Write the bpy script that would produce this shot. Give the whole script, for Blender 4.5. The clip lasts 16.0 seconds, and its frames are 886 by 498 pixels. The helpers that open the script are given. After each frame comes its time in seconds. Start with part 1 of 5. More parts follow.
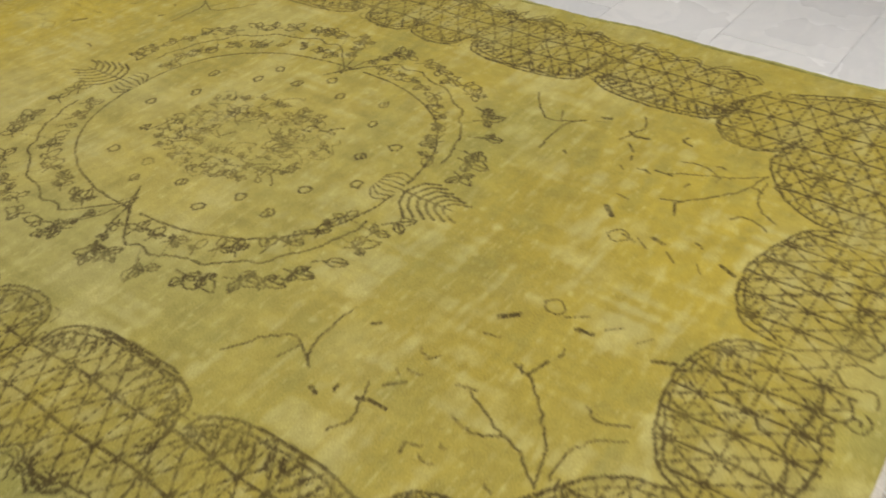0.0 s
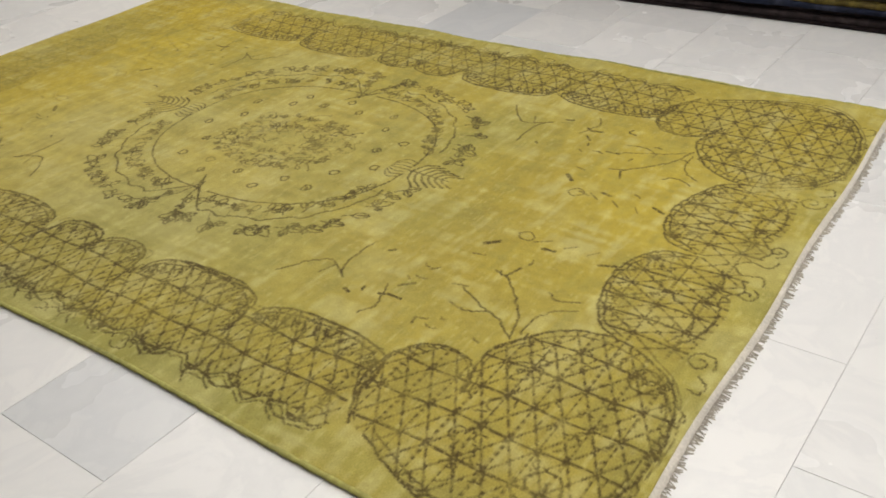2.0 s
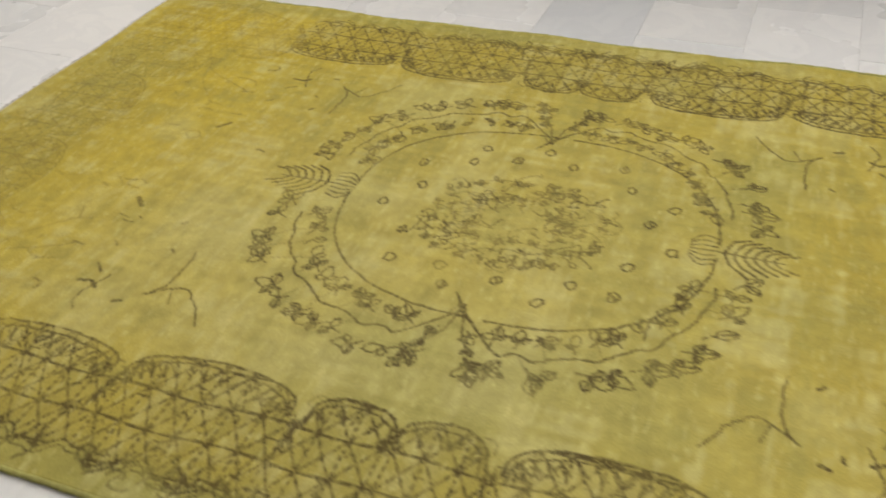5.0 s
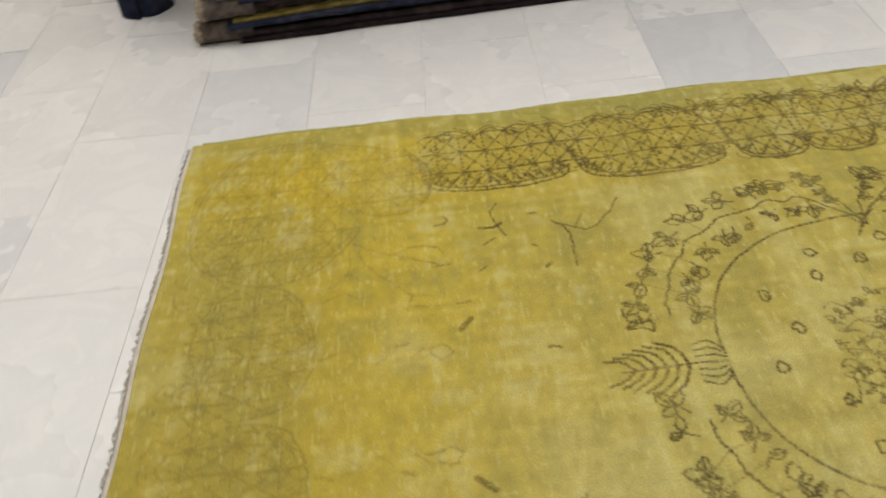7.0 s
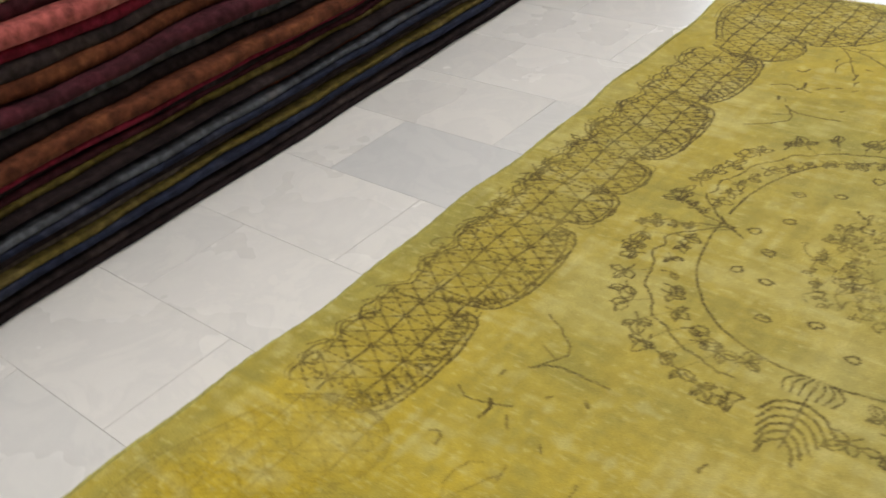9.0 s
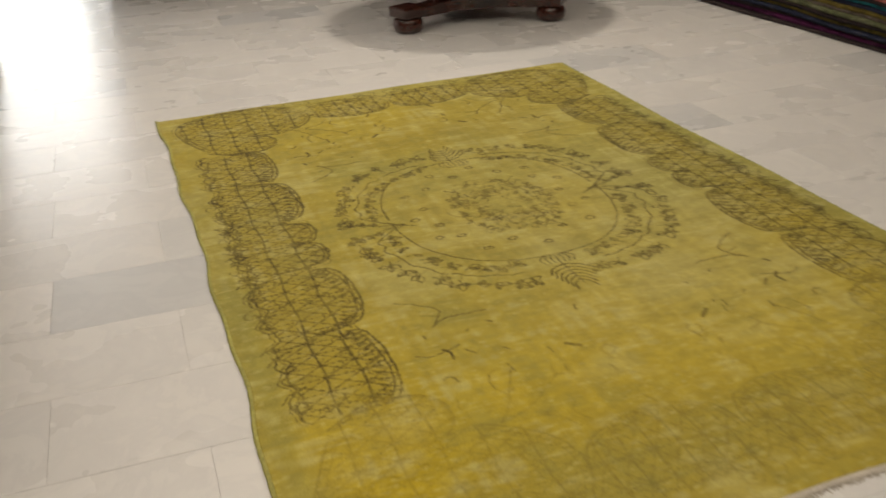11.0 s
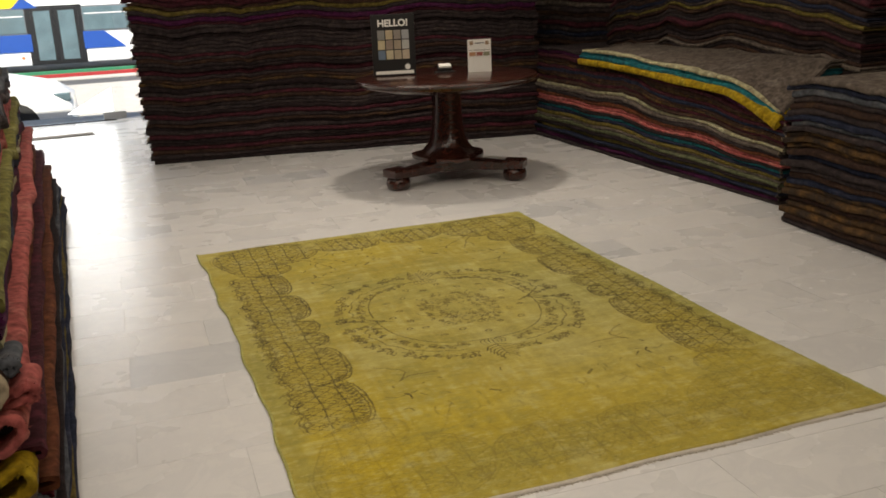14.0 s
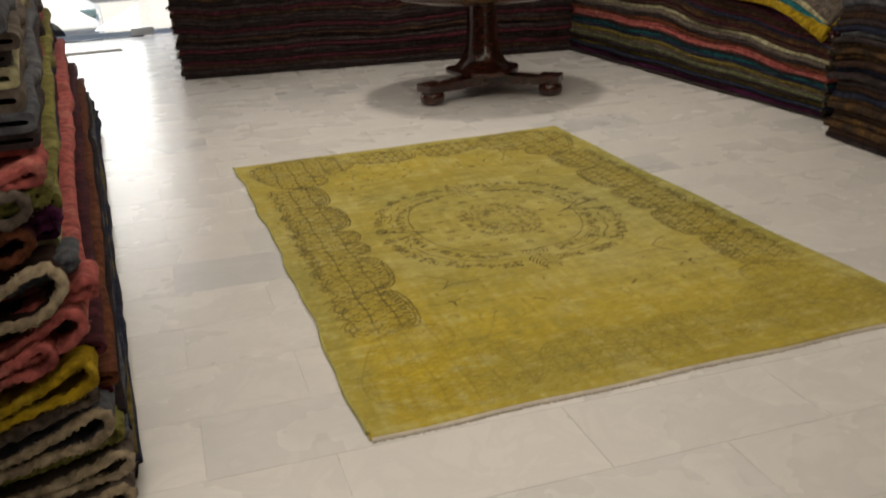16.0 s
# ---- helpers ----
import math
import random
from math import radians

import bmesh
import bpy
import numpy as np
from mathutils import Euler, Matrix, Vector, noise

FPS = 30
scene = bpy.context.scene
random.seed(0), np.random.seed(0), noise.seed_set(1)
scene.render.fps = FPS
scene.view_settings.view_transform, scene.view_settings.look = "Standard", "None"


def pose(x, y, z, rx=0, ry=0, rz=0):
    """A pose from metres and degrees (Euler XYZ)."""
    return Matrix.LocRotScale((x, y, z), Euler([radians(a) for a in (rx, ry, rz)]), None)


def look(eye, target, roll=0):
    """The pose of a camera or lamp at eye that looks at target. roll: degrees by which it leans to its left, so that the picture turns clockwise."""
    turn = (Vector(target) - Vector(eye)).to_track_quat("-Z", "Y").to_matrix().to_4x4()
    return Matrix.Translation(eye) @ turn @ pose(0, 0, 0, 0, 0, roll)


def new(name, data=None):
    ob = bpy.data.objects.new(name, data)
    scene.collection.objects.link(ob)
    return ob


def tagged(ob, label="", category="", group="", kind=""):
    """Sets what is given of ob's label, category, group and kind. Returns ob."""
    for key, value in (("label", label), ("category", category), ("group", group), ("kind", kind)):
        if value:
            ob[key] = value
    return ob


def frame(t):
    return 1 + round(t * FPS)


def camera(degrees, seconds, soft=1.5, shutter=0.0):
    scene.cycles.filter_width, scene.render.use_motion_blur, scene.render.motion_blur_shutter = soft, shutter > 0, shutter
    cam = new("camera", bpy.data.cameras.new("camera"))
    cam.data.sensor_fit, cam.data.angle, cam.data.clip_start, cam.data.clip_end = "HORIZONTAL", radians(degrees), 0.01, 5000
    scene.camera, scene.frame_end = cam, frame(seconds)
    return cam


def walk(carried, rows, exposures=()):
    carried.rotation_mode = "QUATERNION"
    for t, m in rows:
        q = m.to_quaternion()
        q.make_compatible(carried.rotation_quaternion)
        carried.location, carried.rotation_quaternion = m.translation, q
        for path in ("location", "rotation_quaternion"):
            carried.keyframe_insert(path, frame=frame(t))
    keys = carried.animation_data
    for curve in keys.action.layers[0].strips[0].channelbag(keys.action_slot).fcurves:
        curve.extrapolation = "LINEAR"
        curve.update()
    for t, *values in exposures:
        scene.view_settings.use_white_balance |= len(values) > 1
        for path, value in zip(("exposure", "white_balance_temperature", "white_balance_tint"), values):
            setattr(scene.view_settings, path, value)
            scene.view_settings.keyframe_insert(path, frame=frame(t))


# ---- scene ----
cam = camera(51.4, 16.0, 1.7, 0.35)
PATH = [
    (0, (1.229, 1.512, 1.143), (-0.022, 0.581, -0.11), -2.1),
    (0.5, (1.431, 1.639, 1.152), (0.098, 0.756, -0.05), -1.8),
    (1, (1.553, 1.721, 1.164), (0.192, 0.794, 0.029), -2.1),
    (1.5, (1.658, 1.833, 1.17), (0.305, 0.853, 0.07), -2.3),
    (2, (1.749, 1.904, 1.169), (0.394, 0.887, 0.107), -3.7),
    (2.5, (1.821, 1.848, 1.181), (0.402, 0.902, 0.137), -2.0),
    (3, (1.907, 1.685, 1.202), (0.409, 0.85, 0.175), -1.3),
    (3.5, (1.83, 1.478, 1.161), (0.37, 0.6, 0.114), -0.7),
    (4, (1.709, 1.187, 1.169), (0.286, 0.309, 0.071), -3.6),
    (4.5, (1.7, 0.833, 1.191), (0.227, 0.121, 0.04), -3.2),
    (5, (1.642, 0.502, 1.205), (0.151, -0.086, 0.009), -2.2),
    (5.2, (1.578, 0.384, 1.163), (0.11, -0.25, -0.037), -2.9),
    (7.3, (1.056, -1.095, 1.286), (-0.481, -0.8, 0.04), -7.3),
    (7.5, (1.003, -1.258, 1.293), (-0.48, -0.675, 0.084), -5.4),
    (8, (0.862, -1.572, 1.296), (-0.475, -0.681, 0.105), -5.3),
    (8.2, (0.771, -1.615, 1.254), (-0.522, -0.627, 0.092), -5.0),
    (10.3, (-0.704, -2.115, 1.199), (-0.872, -0.469, 0.076), -5.7),
    (10.5, (-0.882, -2.238, 1.14), (-0.735, -0.494, 0.172), -4.1),
    (11, (-1.133, -2.572, 1.256), (-0.54, -0.882, 0.367), -2.6),
    (11.5, (-1.315, -2.938, 1.28), (-0.589, -1.285, 0.419), -2.0),
    (12, (-1.417, -3.185, 1.321), (-0.68, -1.516, 0.504), -2.4),
    (12.5, (-1.489, -3.41, 1.363), (-0.703, -1.71, 0.661), -2.7),
    (13, (-1.442, -3.531, 1.411), (-0.67, -1.821, 0.718), -1.4),
    (13.5, (-1.384, -3.589, 1.417), (-0.707, -1.812, 0.799), -1.7),
    (14, (-1.364, -3.655, 1.432), (-0.724, -1.844, 0.873), -2.6),
    (14.5, (-1.354, -3.707, 1.427), (-0.732, -1.884, 0.889), -2.6),
    (15, (-1.359, -3.732, 1.434), (-0.772, -1.896, 0.902), -2.3),
    (15.5, (-1.376, -3.714, 1.417), (-0.79, -1.892, 0.835), -2.1),
    (16, (-1.44, -3.623, 1.369), (-0.87, -1.843, 0.658), -2.8),
]
LIGHT = [(0, 1.35, 6150, 10), (5, 1.42, 6200, 10), (8.2, 1.4, 6200, 10), (10.3, 1.25, 6700, 11), (11, 0.98, 7300, 12), (11.5, 0.64, 7150, 12), (12, 0.6, 7050, 13), (12.6, 0.7, 7000, 13), (13, 0.78, 6990, 12), (14.5, 0.88, 7320, 13), (16, 0.85, 7180, 12)]
walk(cam, [(t, look(eye, target, roll)) for t, eye, target, roll in PATH], LIGHT)

# ---- light ----
world = bpy.data.worlds.new("world")
scene.world = world
world.use_nodes = True
wn = world.node_tree.nodes
sky = wn.new("ShaderNodeTexSky")
sky.sky_type, sky.sun_disc = "NISHITA", False
sky.sun_elevation, sky.sun_rotation = radians(54), radians(195)
world.node_tree.links.new(sky.outputs["Color"], wn["Background"].inputs["Color"])
wn["Background"].inputs["Strength"].default_value = 0.15

sun_data = bpy.data.lights.new("sun", "SUN")
sun_data.energy, sun_data.angle, sun_data.color = 5.0, radians(0.5), (1.0, 0.96, 0.9)
sun = new("sun", sun_data)
sun.matrix_world = look((-8, -14, 38), (0, 12, 0))


def area_lamp(name, place, target, sx, sy, watts, colour):
    data = bpy.data.lights.new(name, "AREA")
    data.shape, data.size, data.size_y, data.energy, data.color = "RECTANGLE", sx, sy, watts, colour
    ob = new(name, data)
    ob.matrix_world = look(place, target)
    return ob


# ceiling lights of the shop; the first is fill added for the south loops
for lx, ly, watts in ((-2.7, -4.2, 20), (-1.6, -1.6, 18), (1.3, -1.0, 10.5), (-1.6, 1.3, 24), (1.3, 1.1, 11)):
    area_lamp("ceiling_lamp", (lx, ly, 3.05), (lx, ly, 0), 2.4, 2.4, watts, (1.0, 0.93, 0.83))
spot_data = bpy.data.lights.new("table_spot", "SPOT")
spot_data.energy, spot_data.color, spot_data.spot_size, spot_data.spot_blend, spot_data.shadow_soft_size = 62, (1.0, 0.93, 0.83), radians(96), 0.7, 0.11
spot_lamp = new("table_spot", spot_data)
spot_lamp.matrix_world = look((1.0, 2.72, 3.05), (1.0, 2.721, 0))
# area lamp added inside the shop front to strengthen the daylight through it
area_lamp("front_daylight_fill", (-2.7, 7.9, 1.35), (-2.2, 0.0, 0.4), 2.8, 2.5, 40, (0.9, 0.96, 1.0))


# ---- helpers for meshes ----
def link_tree(mat):
    mat.use_nodes = True
    nt = mat.node_tree
    return nt, nt.nodes, nt.links, nt.nodes["Principled BSDF"]


def ramp_node(nodes, stops):
    r = nodes.new("ShaderNodeValToRGB")
    els = r.color_ramp.elements
    els[0].position, els[0].color = stops[0][0], (*stops[0][1], 1)
    els[1].position, els[1].color = stops[-1][0], (*stops[-1][1], 1)
    for p, c in stops[1:-1]:
        e = els.new(p)
        e.color = (*c, 1)
    return r


def plain(name, colour, rough=0.5, metal=0.0, vary=0.12, scale=30.0, bump=0.0, spec=0.5):
    """A surface with a two-scale mottling and an optional fine relief."""
    mat = bpy.data.materials.new(name)
    nt, nodes, links, bsdf = link_tree(mat)
    coord = nodes.new("ShaderNodeTexCoord")
    n1, n2 = nodes.new("ShaderNodeTexNoise"), nodes.new("ShaderNodeTexNoise")
    n1.inputs["Scale"].default_value, n1.inputs["Detail"].default_value = scale, 6
    n2.inputs["Scale"].default_value, n2.inputs["Detail"].default_value = scale * 0.12, 3
    for n in (n1, n2):
        links.new(coord.outputs["Object"], n.inputs["Vector"])
    mid = nodes.new("ShaderNodeMath")
    mid.operation = "MULTIPLY_ADD"
    mid.inputs[1].default_value = 0.5
    half = nodes.new("ShaderNodeMath")
    half.operation = "MULTIPLY"
    half.inputs[1].default_value = 0.5
    links.new(n2.outputs["Fac"], half.inputs[0])
    links.new(n1.outputs["Fac"], mid.inputs[0])
    links.new(half.outputs[0], mid.inputs[2])
    lo = tuple(c * (1 - vary) for c in colour)
    hi = tuple(min(1, c * (1 + vary)) for c in colour)
    r = ramp_node(nodes, [(0.3, lo), (0.7, hi)])
    links.new(mid.outputs[0], r.inputs["Fac"])
    links.new(r.outputs["Color"], bsdf.inputs["Base Color"])
    bsdf.inputs["Roughness"].default_value = rough
    bsdf.inputs["Metallic"].default_value = metal
    bsdf.inputs["Specular IOR Level"].default_value = spec
    if bump:
        b = nodes.new("ShaderNodeBump")
        b.inputs["Strength"].default_value, b.inputs["Distance"].default_value = bump, 0.004
        links.new(n1.outputs["Fac"], b.inputs["Height"])
        links.new(b.outputs["Normal"], bsdf.inputs["Normal"])
    return mat


def marble(name, source):
    """Polished pale marble with grey veins; each slab takes its own cut and tone."""
    mat = bpy.data.materials.new(name)
    nt, nodes, links, bsdf = link_tree(mat)
    geo = nodes.new("ShaderNodeNewGeometry")
    if source == "object":
        rnd = nodes.new("ShaderNodeObjectInfo").outputs["Random"]
    else:
        rnd = geo.outputs["Random Per Island"]
    shift = nodes.new("ShaderNodeVectorMath")
    shift.operation = "MULTIPLY_ADD"
    comb = nodes.new("ShaderNodeCombineXYZ")
    links.new(rnd, comb.inputs[0])
    links.new(rnd, comb.inputs[1])
    links.new(rnd, comb.inputs[2])
    links.new(comb.outputs[0], shift.inputs[0])
    shift.inputs[1].default_value = (37.0, 23.0, 11.0)
    links.new(geo.outputs["Position"], shift.inputs[2])
    cloud, vein, grain = (nodes.new("ShaderNodeTexNoise") for _ in range(3))
    for n, s, d in ((cloud, 2.2, 4), (vein, 4.5, 7), (grain, 160, 3)):
        n.inputs["Scale"].default_value, n.inputs["Detail"].default_value = s, d
        links.new(shift.outputs[0], n.inputs["Vector"])
    vein.inputs["Distortion"].default_value = 1.6
    vein.inputs["Roughness"].default_value = 0.62
    tone = ramp_node(nodes, [(0.0, (0.68, 0.67, 0.655)), (0.5, (0.73, 0.72, 0.705)), (0.84, (0.70, 0.69, 0.675)), (0.93, (0.66, 0.66, 0.655)), (1.0, (0.58, 0.585, 0.59))])
    links.new(rnd, tone.inputs["Fac"])
    clouds = ramp_node(nodes, [(0.22, (0.80, 0.815, 0.835)), (0.66, (1, 1, 1))])
    links.new(cloud.outputs["Fac"], clouds.inputs["Fac"])
    veins = ramp_node(nodes, [(0.30, (1, 1, 1)), (0.5, (0.80, 0.81, 0.84)), (0.56, (0.97, 0.97, 0.97)), (0.74, (1, 1, 1))])
    links.new(vein.outputs["Fac"], veins.inputs["Fac"])
    out = tone.outputs["Color"]
    for r, f in ((clouds, 0.45), (veins, 0.32)):
        m = nodes.new("ShaderNodeMixRGB")
        m.blend_type = "MULTIPLY"
        m.inputs["Fac"].default_value = f
        links.new(out, m.inputs[1])
        links.new(r.outputs["Color"], m.inputs[2])
        out = m.outputs["Color"]
    links.new(out, bsdf.inputs["Base Color"])
    rr = nodes.new("ShaderNodeMapRange")
    rr.inputs["To Min"].default_value, rr.inputs["To Max"].default_value = 0.25, 0.30
    links.new(cloud.outputs["Fac"], rr.inputs["Value"])
    links.new(rr.outputs[0], bsdf.inputs["Roughness"])
    b = nodes.new("ShaderNodeBump")
    b.inputs["Strength"].default_value, b.inputs["Distance"].default_value = 0.02, 0.002
    links.new(grain.outputs["Fac"], b.inputs["Height"])
    links.new(b.outputs["Normal"], bsdf.inputs["Normal"])
    return mat


def carpet_cloth(name, base, accent, speck=0.35):
    """Worn knotted wool: a ground colour, patches of an accent, fine pile relief."""
    mat = bpy.data.materials.new(name)
    base, accent = (tuple(c * 0.85 for c in q) for q in (base, accent))
    nt, nodes, links, bsdf = link_tree(mat)
    geo = nodes.new("ShaderNodeNewGeometry")
    info = nodes.new("ShaderNodeObjectInfo")
    comb = nodes.new("ShaderNodeVectorMath")
    comb.operation = "MULTIPLY_ADD"
    links.new(info.outputs["Random"], comb.inputs[0])
    comb.inputs[1].default_value = (31, 17, 53)
    links.new(geo.outputs["Position"], comb.inputs[2])
    big, small, pile = (nodes.new("ShaderNodeTexNoise") for _ in range(3))
    for n, s, d in ((big, 9, 3), (small, 45, 4), (pile, 260, 3)):
        n.inputs["Scale"].default_value, n.inputs["Detail"].default_value = s, d
        links.new(comb.outputs[0], n.inputs["Vector"])
    patch = ramp_node(nodes, [(0.60 - 0.2 * speck, base), (0.70, accent)])
    links.new(big.outputs["Fac"], patch.inputs["Fac"])
    worn = ramp_node(nodes, [(0.3, (0.55, 0.55, 0.55)), (0.7, (1.25, 1.25, 1.25))])
    links.new(small.outputs["Fac"], worn.inputs["Fac"])
    m = nodes.new("ShaderNodeMixRGB")
    m.blend_type = "MULTIPLY"
    m.inputs["Fac"].default_value = 1
    links.new(patch.outputs["Color"], m.inputs[1])
    links.new(worn.outputs["Color"], m.inputs[2])
    # dark motifs of the woven pattern wrap round the fold
    motif = nodes.new("ShaderNodeTexVoronoi")
    motif.inputs["Scale"].default_value = 17
    links.new(comb.outputs[0], motif.inputs["Vector"])
    spots = ramp_node(nodes, [(0.36, (0.42, 0.38, 0.42)), (0.52, (1.0, 1.0, 1.0))])
    links.new(motif.outputs["Distance"], spots.inputs["Fac"])
    m2 = nodes.new("ShaderNodeMixRGB")
    m2.blend_type = "MULTIPLY"
    m2.inputs["Fac"].default_value = 0.5
    links.new(m.outputs["Color"], m2.inputs[1])
    links.new(spots.outputs["Color"], m2.inputs[2])
    links.new(m2.outputs["Color"], bsdf.inputs["Base Color"])
    bsdf.inputs["Roughness"].default_value = 0.95
    bsdf.inputs["Specular IOR Level"].default_value = 0.15
    b = nodes.new("ShaderNodeBump")
    b.inputs["Strength"].default_value, b.inputs["Distance"].default_value = 0.6, 0.004
    links.new(pile.outputs["Fac"], b.inputs["Height"])
    links.new(b.outputs["Normal"], bsdf.inputs["Normal"])
    return mat


def wood(name, dark, light, rough=0.25):
    mat = bpy.data.materials.new(name)
    nt, nodes, links, bsdf = link_tree(mat)
    coord = nodes.new("ShaderNodeTexCoord")
    mapping = nodes.new("ShaderNodeMapping")
    mapping.inputs["Scale"].default_value = (3, 26, 26)
    links.new(coord.outputs["Object"], mapping.inputs["Vector"])
    n = nodes.new("ShaderNodeTexNoise")
    n.inputs["Scale"].default_value, n.inputs["Detail"].default_value, n.inputs["Distortion"].default_value = 1.6, 8, 0.8
    links.new(mapping.outputs[0], n.inputs["Vector"])
    r = ramp_node(nodes, [(0.32, dark), (0.68, light)])
    links.new(n.outputs["Fac"], r.inputs["Fac"])
    links.new(r.outputs["Color"], bsdf.inputs["Base Color"])
    bsdf.inputs["Roughness"].default_value = rough
    bsdf.inputs["Coat Weight"].default_value = 0.3
    bsdf.inputs["Coat Roughness"].default_value = 0.12
    return mat


def glass(name, tint=(0.93, 0.97, 0.96)):
    mat = bpy.data.materials.new(name)
    nt, nodes, links, bsdf = link_tree(mat)
    bsdf.inputs["Base Color"].default_value = (*tint, 1)
    bsdf.inputs["Roughness"].default_value = 0.02
    bsdf.inputs["Transmission Weight"].default_value = 1.0
    bsdf.inputs["IOR"].default_value = 1.05
    return mat


WALL = plain("wall_paint", (0.42, 0.38, 0.33), 0.8, vary=0.06, scale=12, bump=0.1)
CEIL = plain("ceiling_paint", (0.72, 0.71, 0.69), 0.85, vary=0.04, scale=8)
MARBLE, MARBLE_REST = marble("marble", "object"), marble("marble_far", "island")
GROUT = plain("grout", (0.60, 0.59, 0.58), 0.8, vary=0.15, scale=80)
WOOD = wood("polished_mahogany", (0.014, 0.004, 0.003), (0.060, 0.015, 0.008), 0.22)
BLACK = plain("black_plastic", (0.012, 0.012, 0.013), 0.3, vary=0.1)
WHITE = plain("white_card", (0.75, 0.74, 0.70), 0.55, vary=0.03)
STEEL = plain("brushed_steel", (0.42, 0.42, 0.42), 0.35, 1.0, vary=0.1, scale=60)
CLEAR = glass("clear_glass")
DARK_MAT = plain("brown_mat", (0.16, 0.13, 0.10), 0.9, vary=0.25, scale=120, bump=0.5)


def finish(name, bm, material, parent=None, label=""):
    bmesh.ops.recalc_face_normals(bm, faces=bm.faces)
    me = bpy.data.meshes.new(name)
    bm.to_mesh(me)
    bm.free()
    for p in me.polygons:
        p.use_smooth = False
    me.materials.append(material)
    ob = new(name, me)
    if parent is not None:
        ob.parent = parent
    if label:
        tagged(ob, label)
    return ob


def part(name, bm, material, parent, label=""):
    return finish(name, bm, material, parent, label)


def smooth(ob, angle=40):
    me = ob.data
    for p in me.polygons:
        p.use_smooth = True
    me.set_sharp_from_angle(angle=radians(angle))
    return ob


def box(x0, x1, y0, y1, z0, z1, bevel=0.0, bm=None):
    one = bmesh.new()
    bmesh.ops.create_cube(one, size=1, matrix=Matrix.Translation(((x0 + x1) / 2, (y0 + y1) / 2, (z0 + z1) / 2)) @ Matrix.Diagonal((x1 - x0, y1 - y0, z1 - z0, 1)))
    if bevel:
        bmesh.ops.bevel(one, geom=list(one.edges), offset=bevel, segments=2, affect="EDGES", profile=0.6)
    if bm is None:
        return one
    me = bpy.data.meshes.new("tmp")
    one.to_mesh(me)
    one.free()
    bm.from_mesh(me)
    bpy.data.meshes.remove(me)
    return bm


def lathe(profile, n=48, bm=None, centre=(0, 0)):
    """A turned form from (radius, height) pairs."""
    bm = bm or bmesh.new()
    rings = []
    for r, z in profile:
        rings.append([bm.verts.new((centre[0] + r * math.cos(2 * math.pi * k / n), centre[1] + r * math.sin(2 * math.pi * k / n), z)) for k in range(n)])
    for a, b in zip(rings, rings[1:]):
        for k in range(n):
            bm.faces.new((a[k], a[(k + 1) % n], b[(k + 1) % n], b[k]))
    bm.faces.new(rings[0][::-1])
    bm.faces.new(rings[-1])
    return bm


def mesh_from(name, verts, faces, material, parent=None):
    me = bpy.data.meshes.new(name)
    me.from_pydata(verts, [], faces)
    me.materials.append(material)
    ob = new(name, me)
    if parent is not None:
        ob.parent = parent
    return ob


def empty(name, x, y, z, turn=0.0):
    ob = new(name)
    ob.matrix_world = pose(x, y, z, 0, 0, turn)
    return ob


# ---- the shop's shell ----
X0, X1, Y0, Y1, H = -4.6, 4.6, -6.2, 8.05, 3.1
FRONT_L, FRONT_R = -4.4, -0.95
floor = tagged(finish("floor", box(X0, X1, Y0, 8.3, -0.12, -0.0022), GROUT), "pale polished marble floor of large slabs in running bond", "floor", kind="structure")
tagged(finish("ceiling", box(X0, X1, Y0, Y1 + 0.25, H, H + 0.15), CEIL), "plain white painted ceiling", "ceiling", kind="structure")
tagged(finish("wall_west", box(X0 - 0.2, X0, Y0, Y1 + 0.25, -0.12, H + 0.15), WALL), "plain painted shop wall", "wall", kind="structure")
tagged(finish("wall_east", box(X1, X1 + 0.2, Y0, Y1 + 0.25, -0.12, H + 0.15), WALL), "plain painted shop wall", "wall", kind="structure")
tagged(finish("wall_south", box(X0 - 0.2, X1 + 0.2, Y0 - 0.2, Y0, -0.12, H + 0.15), WALL), "plain painted shop wall", "wall", kind="structure")
front = box(FRONT_R, X1, Y1, Y1 + 0.25, 0, H)
box(X0, FRONT_L, Y1, Y1 + 0.25, 0, H, bm=front)
box(FRONT_L, FRONT_R, Y1, Y1 + 0.25, 2.55, H, bm=front)
tagged(finish("wall_north", front, plain("front_panel", (0.20, 0.13, 0.09), 0.6, vary=0.2, scale=20)), "brown panelled front wall beside a glass door", "wall", kind="structure")

# ---- the green rug: its drawing ----
RX, RY, CELL = 1.08, 1.66, 0.002
GX, GY = int(2 * RX / CELL), int(2 * RY / CELL)
ink = np.zeros((GY, GX), np.float32)
ground = np.zeros((GY, GX), np.float32)
YC = 0.022
px = (np.arange(GX) + 0.5) * CELL - RX
py = (np.arange(GY) + 0.5) * CELL - RY
rng = np.random.default_rng(7)


def window(xa, xb, ya, yb):
    i0, i1 = max(0, int((xa + RX) / CELL)), min(GX, int((xb + RX) / CELL) + 2)
    j0, j1 = max(0, int((ya + RY) / CELL)), min(GY, int((yb + RY) / CELL) + 2)
    return slice(j0, j1), slice(i0, i1)


